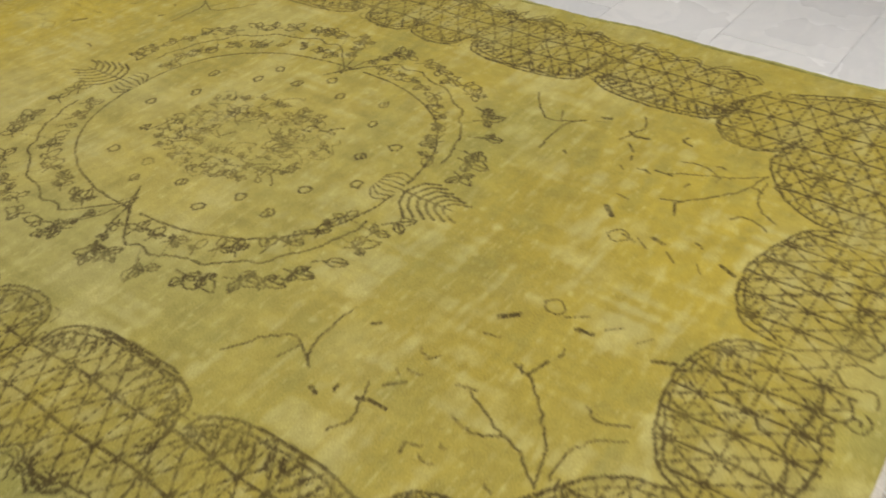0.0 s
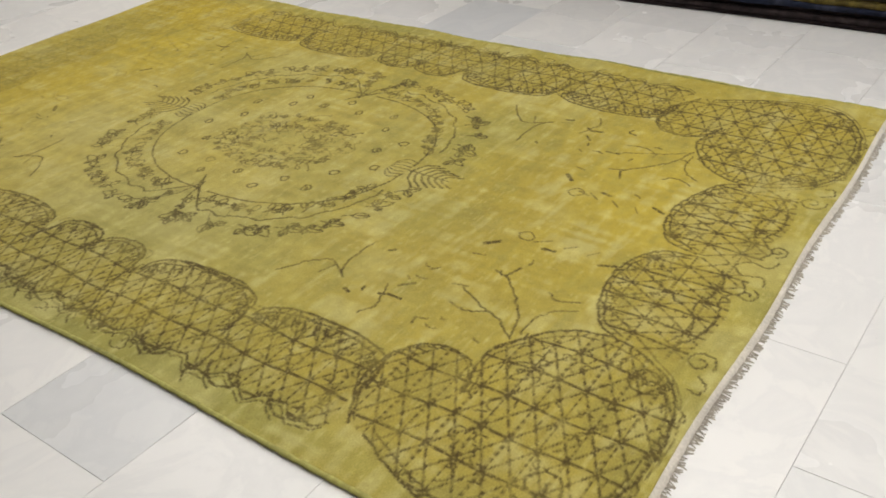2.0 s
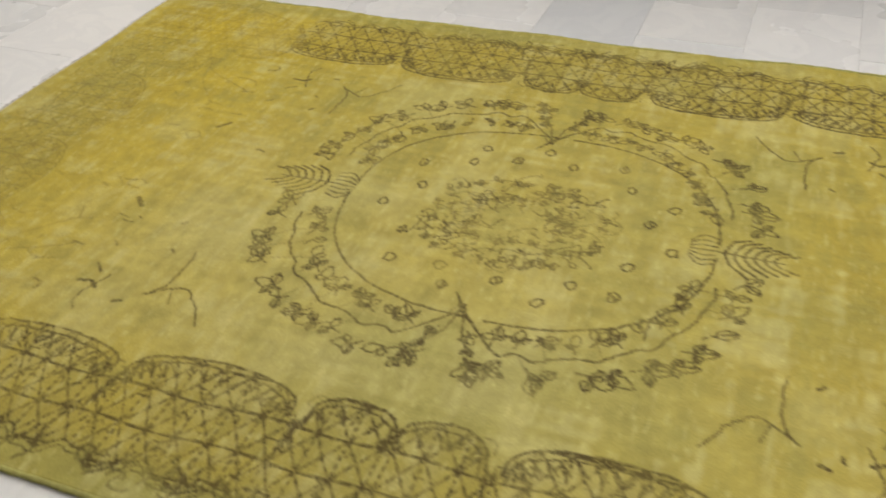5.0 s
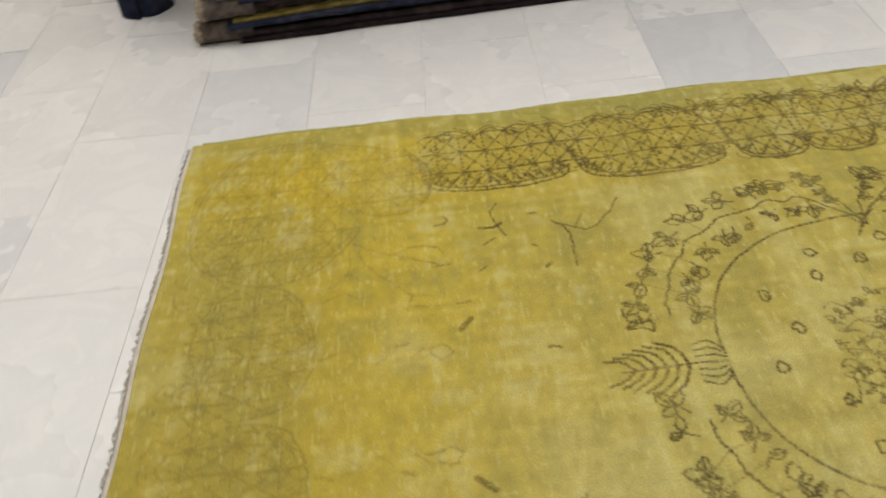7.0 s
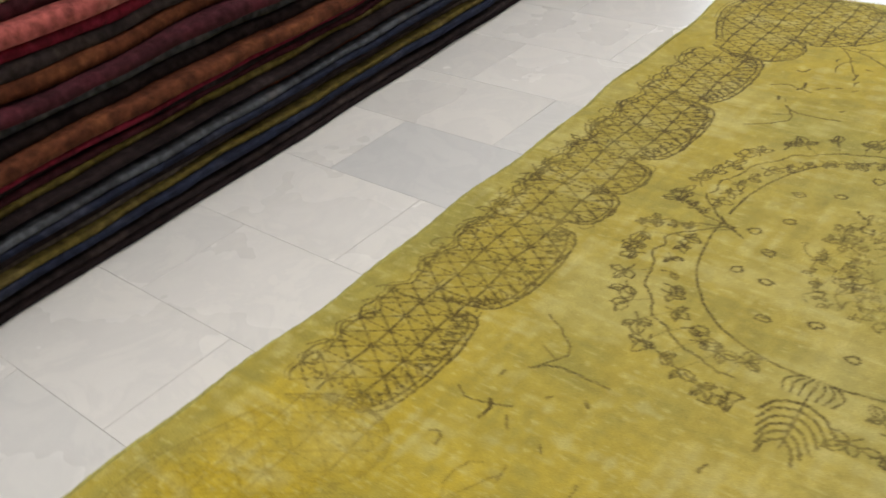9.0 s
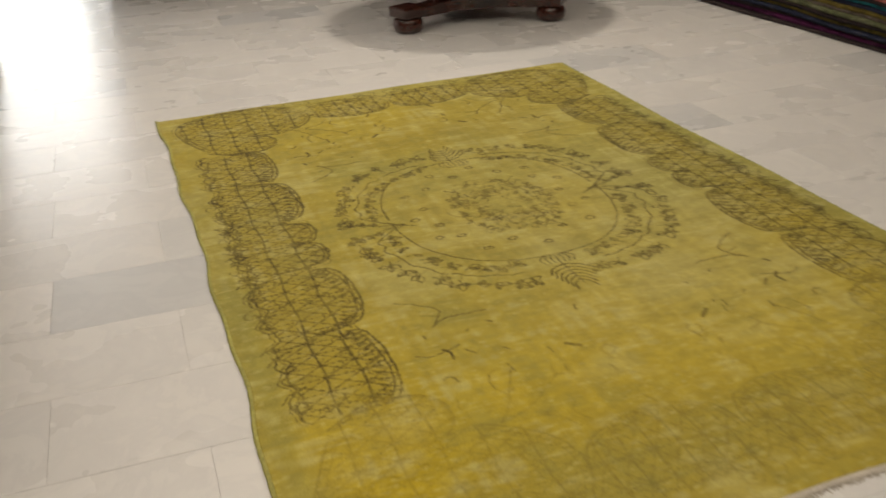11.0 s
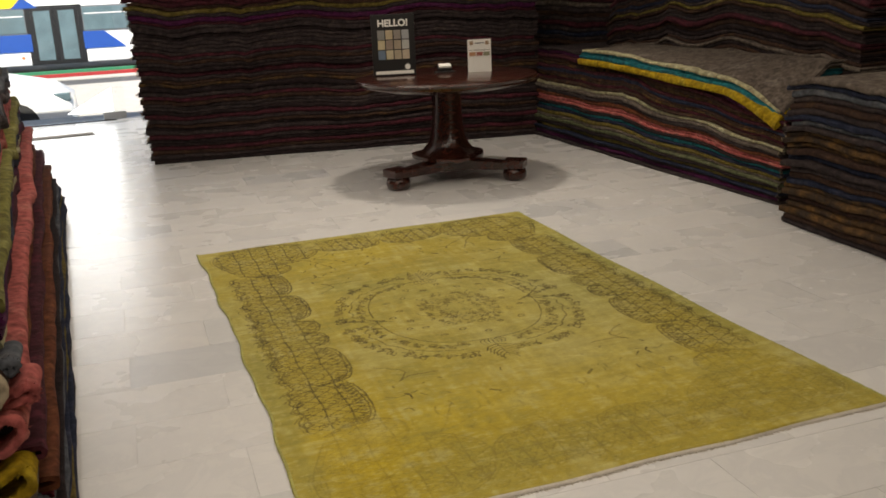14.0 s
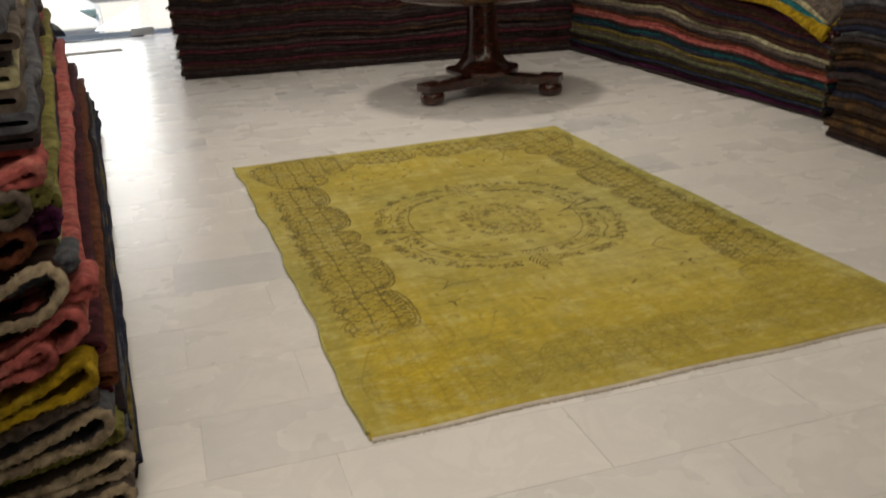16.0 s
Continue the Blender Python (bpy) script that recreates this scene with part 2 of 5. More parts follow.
def stroke(pts, w=0.0032, a=1.0):
    for (xa, ya), (xb, yb) in zip(pts, pts[1:]):
        m = w + 0.004
        jj, ii = window(min(xa, xb) - m, max(xa, xb) + m, min(ya, yb) - m, max(ya, yb) + m)
        xx, yy = px[None, ii], py[jj, None]
        dx, dy = xb - xa, yb - ya
        k = np.clip(((xx - xa) * dx + (yy - ya) * dy) / (dx * dx + dy * dy + 1e-12), 0, 1)
        d = np.hypot(xx - xa - k * dx, yy - ya - k * dy)
        ink[jj, ii] = np.maximum(ink[jj, ii], a * np.clip(1 - (d - 0.80 * w + 0.0010) / 0.0020, 0, 1))


def curve(pts, n=8):
    """A smooth line through the points."""
    p = [np.array(q, float) for q in pts]
    p = [2 * p[0] - p[1], *p, 2 * p[-1] - p[-2]]
    out = []
    for a, b, c, d in zip(p, p[1:], p[2:], p[3:]):
        for t in np.arange(n) / n:
            out.append(0.5 * (2 * b + (c - a) * t + (2 * a - 5 * b + 4 * c - d) * t**2 + (3 * b - a - 3 * c + d) * t**3))
    out.append(p[-2])
    return [tuple(q) for q in out]


def jig(pts, amount=0.003):
    return [(x + rng.normal(0, amount), y + rng.normal(0, amount)) for x, y in pts]


noise_field = np.kron(np.random.default_rng(21).random((GY // 3 + 1, GX // 3 + 1)), np.ones((3, 3)))[:GY, :GX]
QUADS = ((1, 1), (-1, 1), (1, -1), (-1, -1))


def flip(pts, sx, sy):
    return [(sx * x, YC + sy * (y - YC)) for x, y in pts]


def four(pts, w=0.0032, a=1.0, wobble=0.004, quads=QUADS):
    for sx, sy in quads:
        stroke(jig(flip(pts, sx, sy), wobble * 0.35), w, a)


def inside(poly, jj, ii):
    xx, yy = np.broadcast_arrays(px[None, ii], py[jj, None])
    hit = np.zeros(xx.shape, bool)
    for (xa, ya), (xb, yb) in zip(poly, poly[1:] + poly[:1]):
        if ya == yb:
            continue
        cross = (ya > yy) != (yb > yy)
        hit ^= cross & (xx < (xb - xa) * (yy - ya) / (yb - ya) + xa)
    return hit


def lattice(poly, dx=0.087, dy=0.058, ox=0.715, oy=0.0, a=0.9, bold=1.0):
    """Trellis of crossing lines with dotted diagonals and dark knots, inside a closed outline."""
    xs, ys = [q[0] for q in poly], [q[1] for q in poly]
    jj, ii = window(min(xs), max(xs), min(ys), max(ys))
    m = inside(poly, jj, ii)
    warp = 0.004 * np.sin(py[jj, None] * 23 + px[None, ii] * 9)
    u = (np.abs(px[None, ii]) - ox + warp) / dx
    v = (np.abs(py[jj, None] - YC) - oy + 0.6 * warp) / dy
    fill = np.clip(noise_field[jj, ii] - 0.70, 0, 1) * 1.2
    u, v = np.broadcast_arrays(u, v)
    du, dv = (np.abs(u - np.round(u)) * dx), (np.abs(v - np.round(v)) * dy)
    long_line = np.clip(1 - (du - 0.0021) / 0.0020, 0, 1) * bold
    cross_line = np.clip(1 - (dv - 0.0018) / 0.0020, 0, 1) * 0.92 * (0.72 + 0.28 * np.sign(np.sin(u * 2 * math.pi * 5)))
    s, t = u + v, u - v
    ln = dx * dy / math.hypot(dx, dy)
    d1, d2 = np.abs(s - np.round(s)) * ln, np.abs(t - np.round(t)) * ln
    dots = 0.74 + 0.20 * np.sign(np.sin(v * 2 * math.pi * 3.5))
    diag = np.clip(1 - (np.minimum(d1, d2) - 0.0017) / 0.0020, 0, 1) * dots
    knots = np.clip(1 - (np.hypot(du, dv) - 0.006) / 0.003, 0, 1)
    k_on = (np.mod(np.round(u) + np.round(v), 2) == 0) | (np.mod(np.round(u), 2) == 0)
    lat = np.maximum.reduce([long_line, cross_line, diag, knots * k_on, fill])
    ink[jj, ii] = np.where(m, np.maximum(ink[jj, ii], a * lat), ink[jj, ii])
    ground[jj, ii] = np.where(m, np.maximum(ground[jj, ii], 0.55), ground[jj, ii])


def shrink(pts, k, c=None):
    cx, cy = c or (sum(q[0] for q in pts) / len(pts), sum(q[1] for q in pts) / len(pts))
    return [(cx + (x - cx) * k, cy + (y - cy) * k) for x, y in pts]


def scroll(x, y, r, start, turns=1.3, sx=1, a=0.8, quads=QUADS):
    pts = []
    for k in range(22):
        th = start + sx * turns * 2 * math.pi * k / 21
        rr = r * (1 - 0.8 * k / 21)
        pts.append((x + rr * math.cos(th), y + rr * math.sin(th)))
    four(pts, 0.003, a, quads=quads)


def sprig_leaf(x, y, heading, size, a=0.8):
    """A cluster of plump pointed leaves on a short stalk."""
    c, sn = math.cos(heading), math.sin(heading)
    f = lambda u, v: (x + size * (u * c - v * sn), y + size * (u * sn + v * c))
    stroke(jig([f(-0.55, 0), f(0.0, 0.04)], size * 0.05), 0.0026, a)
    for turn, ln in ((-1.15, 0.74), (0.05, 0.98), (1.2, 0.72)):
        if rng.random() < 0.12:
            continue
        turn, ln = turn + rng.normal(0, 0.18), ln * rng.uniform(0.8, 1.15)
        ct, st = math.cos(turn), math.sin(turn)
        g = lambda u, v: f(0.05 + ln * (u * ct - v * st), ln * (u * st + v * ct))
        stroke(jig(curve([g(0, 0), g(0.35, 0.30), g(0.72, 0.24), g(1, 0)], 3), size * 0.03), 0.0024, a)
        stroke(jig(curve([g(0, 0), g(0.40, -0.26), g(0.75, -0.20), g(1, 0)], 3), size * 0.03), 0.0024, a)
        if rng.random() < 0.6:
            stroke([g(0.3, 0.05), g(0.8, 0.02)], 0.0042, a * 0.75)


# medallion: oval line, joints, wreath, palms, rosette
MX, MY, OX, OY = -0.018, 0.022, 0.37, 0.455


def ring(rx, ry, th, n=2.6):
    """A point of a squarish oval in the direction th."""
    c, sn = math.cos(th), math.sin(th)
    r = (abs(c / rx) ** n + abs(sn / ry) ** n) ** (-1 / n)
    return (r * c, r * sn)


def oval(k, th):
    x_, y_ = ring(k * OX, k * 0.426, th, 2.35)
    return (MX + x_, 0.05 + y_)


for a0 in range(4):
    seg = [oval(1.0, a0 * math.pi / 2 + 0.06 + (math.pi / 2 - 0.12) * k / 26) for k in range(27)]
    stroke(jig(seg, 0.0012), 0.0034, 0.95)
for sx in (1, -1):
    for sy in (1, -1):
        place = lambda q: (MX + sx * q[0], MY + sy * q[1])
        stem = [(0.352, 0.0), (0.40, 0.045)] + [ring(0.455 + 0.010 * math.sin(4.1 * k), 0.478 + 0.01 * math.cos(3 * k), 0.22 + 1.08 * k / 14) for k in range(15)]
        stroke(jig(curve([place(q) for q in stem], 4), 0.0013), 0.0034, 0.9)
        count = 13
        for k in range(count):
            th = 0.10 + 1.27 * k / (count - 1)
            for rx, ry, side in ((0.503, 0.528, 1), (0.415, 0.437, -1)):
                if side < 0 and k in (0, count - 1):
                    continue
                q = ring(rx + rng.normal(0, 0.006), ry + rng.normal(0, 0.006), th + rng.normal(0, 0.02))
                x, y = place(q)
                out = math.atan2(y - MY, x - MX) + (0 if side > 0 else math.pi) + sx * sy * side * 0.8 + rng.normal(0, 0.35)
                sprig_leaf(x, y, out, 0.042 + 0.008 * rng.random() - (0.008 if side < 0 else 0), 1.0 if side > 0 else 0.9)
                if rng.random() < 0.4:
                    stroke([place(ring(0.452, 0.475, th)), (x, y)], 0.0020, 0.6)
    # birds' heads at the side joints
    for q in range(5):
        stroke(curve([(MX + sx * (0.30 + 0.012 * q), MY - 0.03 + 0.010 * q), (MX + sx * (0.335 + 0.005 * q), MY - 0.012 + 0.005 * q), (MX + sx * (0.362 + 0.005 * q), MY - 0.022 + 0.014 * q)], 5), 0.0026, 0.7)
    for sy in (1, -1):
        stroke(jig([(MX + sx * 0.335, MY), (MX + sx * 0.415, MY + sy * 0.018), (MX + sx * 0.47, MY + sy * 0.05)], 0.002), 0.0030, 0.85)
        for k in range(4):
            sprig_leaf(MX + sx * (0.42 + 0.035 * k), MY + sy * (0.035 + 0.012 * k), (0 if sx > 0 else math.pi) + sx * sy * 0.5, 0.026, 0.85)
for sy in (1, -1):
    base = MY + sy * OY
    stroke([(MX, base - sy * 0.02), (MX + 0.004, base + sy * 0.135)], 0.0030, 0.9)
    for k in range(6):
        r = base + sy * (0.018 + 0.020 * k)
        span = 0.076 - 0.008 * k
        for sx in (1, -1):
            stroke(jig(curve([(MX + 0.002, r - sy * 0.006), (MX + sx * span * 0.55, r + sy * 0.010), (MX + sx * span * (0.98 if sx > 0 else 0.80), r + sy * 0.046)], 5), 0.0008), 0.0040, 1.0)
    for k in range(7):
        stroke(curve([(MX - 0.045 + 0.015 * k, base - sy * 0.002), (MX - 0.052 + 0.018 * k, base - sy * 0.035), (MX - 0.025 + 0.009 * k, base - sy * 0.06)], 5), 0.0028, 0.85)
for k in range(150):
    th = 2 * math.pi * k / 150 + rng.normal(0, 0.05)
    rr = 0.42 + 0.58 * rng.random()
    x, y = MX + 0.02 + 0.165 * rr * math.cos(th), MY + 0.01 + 0.21 * rr * math.sin(th)
    w = [(x, y)]
    for _ in range(5):
        w.append((w[-1][0] + rng.normal(0, 0.014), w[-1][1] + rng.normal(0, 0.016)))
    stroke(curve(w, 4), 0.0026, 0.40 + 0.40 * rng.random())
for k in range(26):
    th = 2 * math.pi * k / 26 + rng.normal(0, 0.05)
    q = ring(0.150 + rng.normal(0, 0.008), 0.195 + rng.normal(0, 0.008), th, 3.0)
    sprig_leaf(MX + 0.02 + q[0], MY + 0.01 + q[1], th + rng.normal(0, 0.8), 0.022, 0.66)
    q = ring(0.085, 0.115, th, 3.0)
    if k % 2:
        sprig_leaf(MX + 0.02 + q[0], MY + 0.01 + q[1], th + 2.4 + rng.normal(0, 0.8), 0.020, 0.55)
for k in range(22):
    th = 2 * math.pi * k / 22 + rng.normal(0, 0.04)
    rr = 0.70 + (0.09 if k % 2 else -0.05)
    x, y = oval(rr, th)
    petals = [(x + 0.014 * math.cos(q), y + 0.012 * math.sin(q)) for q in np.linspace(0, 2 * math.pi, 9)]
    stroke(jig(petals, 0.002), 0.0034, 0.85)
    if k % 3 == 0:
        stroke([(x - 0.004, y), (x + 0.004, y + 0.003)], 0.005, 0.6)

# side borders: a continuous trellis band with an arched inner rim down each long side
ARCHES = ((0.0, 0.165, 0.625), (0.195, 0.545, 0.615), (0.57, 0.915, 0.63))


def arch(ya, yb, peak, foot=0.70):
    ym, half = YC + (ya + yb) / 2, (yb - ya) / 2
    return [(foot - (foot - peak) * abs(math.sin(math.pi * k / 18)) ** 0.6, ym - half * math.cos(math.pi * k / 18)) for k in range(19)]


chain = [q for c in ARCHES for q in arch(*c)]
outer_rim = [(0.884 + 0.014 * math.sin(k * 0.52) + 0.006 * math.sin(k * 1.3), YC + 0.93 * k / 80) for k in range(81)]
for sx, sy in QUADS:
    lattice(flip(chain + outer_rim[::-1], sx, sy), oy=0.01)
for ya, yb, peak in ARCHES:
    rim = arch(ya, yb, peak)
    ym, half = YC + (ya + yb) / 2, (yb - ya) / 2
    four(rim, 0.0036, 0.95)
    four([(x + 0.016, ym + (y - ym) * 0.94) for x, y in rim], 0.0030, 0.85)
    for k in range(2, 17, 1 if half > 0.1 else 3):
        x, y = rim[k]
        bend = 0.016 * (1 if k > 9 else -1)
        four([(x + 0.022, y), (x + 0.036, y - bend * 0.5), (x + 0.055, y - bend)], 0.0034, 0.85)
        four([(x + 0.030, y + 0.008), (x + 0.048, y + 0.008 - bend)], 0.0026, 0.7)
    # feathered tips where two arches meet
    for q in range(3):
        four(curve([(0.69 + 0.012 * q, YC + yb + 0.002), (0.73 + 0.014 * q, YC + yb + 0.012), (0.765 + 0.012 * q, YC + yb - 0.006 + 0.012 * q)], 5), 0.0032, 0.9)
    # scrolls and hooked leaves along the outer rim
    for f in ((-0.45, 0.55) if half > 0.1 else (0.0,)):
        cy = ym + half * f
        four(curve([(0.852, cy - 0.06), (0.885, cy - 0.04), (0.905, cy), (0.89, cy + 0.035), (0.862, cy + 0.028), (0.872, cy + 0.006)], 6), 0.0036, 0.9)
        four(curve([(0.868, cy - 0.055), (0.90, cy - 0.035), (0.921, cy - 0.004)], 6), 0.0030, 0.75)
    four(curve([(0.80, YC + ya + 0.01), (0.86, YC + ya + 0.025), (0.905, YC + ya + 0.012), (0.93, YC + ya + 0.03)], 6), 0.0034, 0.85)
four(outer_rim, 0.0034, 0.85)
four([(x_ + 0.013, y_) for x_, y_ in outer_rim], 0.0028, 0.7)

# corner pieces with their two lobes
LOBE = curve([(0.85, 0.985), (0.75, 0.93), (0.645, 0.93), (0.585, 0.975), (0.572, 1.04), (0.60, 1.095), (0.67, 1.12)], 6)
MAIN = curve([(0.67, 1.12), (0.55, 1.095), (0.465, 1.135), (0.40, 1.20), (0.375, 1.285), (0.405, 1.38), (0.475, 1.46), (0.58, 1.493), (0.72, 1.488), (0.84, 1.45), (0.925, 1.38), (0.945, 1.27), (0.905, 1.13), (0.86, 1.03)], 6)
BODY = LOBE + MAIN
for sx, sy in QUADS:
    lattice(flip(BODY, sx, sy), dx=0.091, ox=0.73, oy=0.018)
for pts, w in ((LOBE, 0.0036), (MAIN, 0.0036)):
    four(pts, w, 0.9)
    four(shrink(pts, 0.93, (0.68, 1.03) if pts is LOBE else (0.66, 1.29)), 0.0028, 0.7)
scroll(0.565, 1.185, 0.042, 1.0, 1.6, 1)
scroll(0.46, 1.40, 0.05, 2.2, 1.5, -1)
scroll(0.80, 1.36, 0.05, -0.6, 1.5, 1)
scroll(0.86, 1.42, 0.035, 0.4, 1.2, -1)
for k in range(7):
    four([(0.40 + 0.012 * k, 1.30 + 0.022 * k), (0.425 + 0.012 * k, 1.295 + 0.02 * k)], 0.0028, 0.65)
    four([(0.60 + 0.02 * k, 0.955 + 0.002 * k), (0.605 + 0.02 * k, 0.985)], 0.0028, 0.7)

# end borders: two arched lobes between the corners, scrolls outside
ELOBE = curve([(0.378, 1.30), (0.345, 1.242), (0.268, 1.204), (0.170, 1.184), (0.085, 1.198), (0.025, 1.235), (0.004, 1.31)], 6)
EBODY = ELOBE + [(0.0, 1.40), (0.05, 1.452), (0.12, 1.44), (0.19, 1.455), (0.28, 1.45), (0.375, 1.43), (0.40, 1.37)]
for sx, sy in QUADS:
    lattice(flip(EBODY, sx, sy), dx=0.058, dy=0.085, ox=0.17, oy=0.02, a=0.88, bold=0.95)
four(ELOBE, 0.0036, 0.9)
four(shrink(ELOBE, 0.91, (0.19, 1.31)), 0.0030, 0.75)
for k in range(3, 34, 2):
    x_, y_ = ELOBE[k]
    four([(x_ + (0.19 - x_) * 0.13, y_ + (1.31 - y_) * 0.13), (x_ + (0.19 - x_) * 0.30 + 0.012, y_ + (1.31 - y_) * 0.30)], 0.0026, 0.6)
four(curve([(0.34, 1.40), (0.285, 1.43), (0.20, 1.44), (0.14, 1.42), (0.09, 1.455), (0.055, 1.44)], 6), 0.0034, 0.85)
four(curve([(0.33, 1.385), (0.27, 1.41), (0.19, 1.385), (0.10, 1.41), (0.03, 1.385)], 6), 0.003, 0.8)
scroll(0.10, 1.465, 0.026, 3.0, 1.3, -1)
scroll(0.36, 1.465, 0.034, 1.2, 1.4, 1)
four(curve([(0.0, 1.40), (0.03, 1.43), (0.02, 1.47), (0.055, 1.485)], 6), 0.003, 0.8)
for k in range(5):
    four([(0.09 + 0.02 * k, 1.385), (0.10 + 0.022 * k, 1.415)], 0.0028, 0.7)

for k in range(46):
    # small curls scattered inside the corner and end pieces
    cx, cy = (rng.uniform(0.42, 0.9), rng.uniform(1.15, 1.45)) if k < 30 else (rng.uniform(0.04, 0.31), rng.uniform(1.23, 1.37))
    a0, r0 = rng.uniform(0, 6.28), rng.uniform(0.012, 0.024)
    four([(cx + r0 * (1 - 0.06 * q) * math.cos(a0 + 0.5 * q), cy + r0 * (1 - 0.06 * q) * math.sin(a0 + 0.5 * q)) for q in range(8)], 0.0028, 0.7)
for k in range(60):
    # hooked ticks in the side bands
    cx, cy = rng.uniform(0.65, 0.87), YC + rng.uniform(0.02, 0.9)
    a0, r0 = rng.uniform(0, 6.28), rng.uniform(0.010, 0.020)
    four([(cx + r0 * math.cos(a0 + 0.55 * q), cy + r0 * math.sin(a0 + 0.55 * q)) for q in range(6)], 0.0026, 0.65)
for k in range(22):
    # feathery hooks between the side bands and the selvedge
    cx, cy = rng.uniform(0.875, 0.935), YC + 0.93 * (k + rng.random()) / 44
    a0, r0 = rng.uniform(0, 6.28), rng.uniform(0.012, 0.026)
    four([(cx + r0 * (1 - 0.07 * q) * math.cos(a0 + 0.55 * q), cy + 1.4 * r0 * (1 - 0.07 * q) * math.sin(a0 + 0.55 * q)) for q in range(8)], 0.0028, 0.7)
for k in range(70):
    # short paired dashes filling the trellis cells
    cx, cy = (rng.uniform(0.66, 0.88), YC + rng.uniform(0.02, 0.92)) if k < 36 else (rng.uniform(0.44, 0.90), rng.uniform(1.13, 1.46))
    a0, r0 = rng.uniform(0, 3.14), rng.uniform(0.006, 0.013)
    four([(cx - r0 * math.cos(a0), cy - r0 * math.sin(a0)), (cx + r0 * math.cos(a0), cy + r0 * math.sin(a0))], 0.0030, 0.75)
for k in range(34):
    # scattered petals of the field's flower sprays
    cx, cy = rng.uniform(0.10, 0.56), rng.uniform(0.66, 1.16)
    a0, r0 = rng.normal(1.1, 0.6), rng.uniform(0.006, 0.018)
    sx, sy = QUADS[k % 4]
    stroke(jig(flip(curve([(cx - r0 * math.cos(a0), cy - r0 * math.sin(a0)), (cx + 0.004, cy), (cx + r0 * math.cos(a0), cy + r0 * math.sin(a0))], 3), sx, sy), 0.001), rng.uniform(0.0022, 0.0040), rng.uniform(0.5, 0.85))
# double outer line of the corners and small hooks towards the edge
four(shrink(MAIN, 1.045, (0.66, 1.29))[30:70], 0.0028, 0.6)
for k in range(5):
    four(curve([(0.40 + 0.1 * k, 1.475), (0.42 + 0.1 * k, 1.50), (0.45 + 0.1 * k, 1.495), (0.445 + 0.1 * k, 1.475)], 5), 0.003, 0.7)

# loose branches and flower heads of the field
four(curve([(0.485, 1.11), (0.41, 1.085), (0.35, 1.04), (0.29, 0.985)], 6), 0.003, 0.8)
four(curve([(0.485, 1.11), (0.44, 1.05), (0.42, 1.0), (0.38, 0.925)], 6), 0.003, 0.8)
four(curve([(0.46, 1.12), (0.40, 1.12), (0.36, 1.14), (0.33, 1.185)], 6), 0.003, 0.7)
four(curve([(0.43, 1.02), (0.45, 0.98), (0.44, 0.93)], 6), 0.003, 0.75)
four([(0.29, 0.985), (0.25, 1.0)], 0.004, 0.8)
four([(0.30, 1.0), (0.285, 0.95)], 0.003, 0.7)
four(curve([(0.49, 0.67), (0.45, 0.64), (0.38, 0.635), (0.325, 0.64)], 6), 0.003, 0.8)
four(curve([(0.485, 0.665), (0.445, 0.60), (0.475, 0.555), (0.54, 0.51)], 6), 0.003, 0.75)
four([(0.345, 0.69), (0.335, 0.70)], 0.005, 0.7)
four([(0.455, 0.62), (0.50, 0.60)], 0.003, 0.6)
four([(0.52, 0.70), (0.525, 0.715)], 0.006, 0.8)
four(curve([(0.575, 0.78), (0.54, 0.80), (0.50, 0.79), (0.455, 0.775)], 5), 0.003, 0.75)
four([(0.50, 0.78), (0.485, 0.80), (0.49, 0.83)], 0.0055, 0.85)
four([(0.45, 0.80), (0.425, 0.825)], 0.004, 0.8)
four(curve([(0.545, 0.905), (0.525, 0.90), (0.515, 0.925)], 4), 0.004, 0.8)
four([(0.38, 0.90), (0.375, 0.935)], 0.004, 0.75)
four([(0.36, 0.825), (0.345, 0.84)], 0.003, 0.7)
four([(0.205, 0.872), (0.178, 0.895)], 0.0075, 0.95)
four([(0.255, 0.87), (0.25, 0.90)], 0.003, 0.75)
four(curve([(0.12, 0.915), (0.145, 0.935), (0.13, 0.96), (0.105, 0.94), (0.12, 0.915)], 4), 0.0026, 0.7)
four([(0.14, 0.97), (0.115, 1.0)], 0.003, 0.7)
four([(0.155, 1.0), (0.15, 1.025)], 0.006, 0.85)
four([(0.13, 1.04), (0.105, 1.065)], 0.003, 0.65)
four([(0.15, 1.14), (0.135, 1.175)], 0.0055, 0.85)
four(curve([(0.30, 1.10), (0.32, 1.13), (0.30, 1.175)], 4), 0.0036, 0.7)
four([(0.13, 1.10), (0.105, 1.12)], 0.003, 0.55)

# wear: the dye took unevenly, the south end is faded to yellow
fade = np.clip((py[:, None] + 0.98) / 0.22, 0, 1) * np.ones((1, GX))
side_keep = np.clip((-px[None, :] - 0.62) / 0.05, 0, 1) * np.clip((py[:, None] + 0.92) / 0.05, 0, 1)
south = 0.31 + 0.69 * np.maximum(fade, side_keep)


def blotch(nx, ny, seed):
    """Smooth random field on the drawing grid."""
    g = np.random.default_rng(seed).random((ny + 2, nx + 2))
    yy, xx = np.linspace(0, ny, GY), np.linspace(0, nx, GX)
    j, i = yy.astype(int), xx.astype(int)
    fy, fx = (yy - j)[:, None], (xx - i)[None, :]
    fy, fx = fy * fy * (3 - 2 * fy), fx * fx * (3 - 2 * fx)
    return (g[j][:, i] * (1 - fy) + g[j + 1][:, i] * fy) * (1 - fx) + (g[j][:, i + 1] * (1 - fy) + g[j + 1][:, i + 1] * fy) * fx


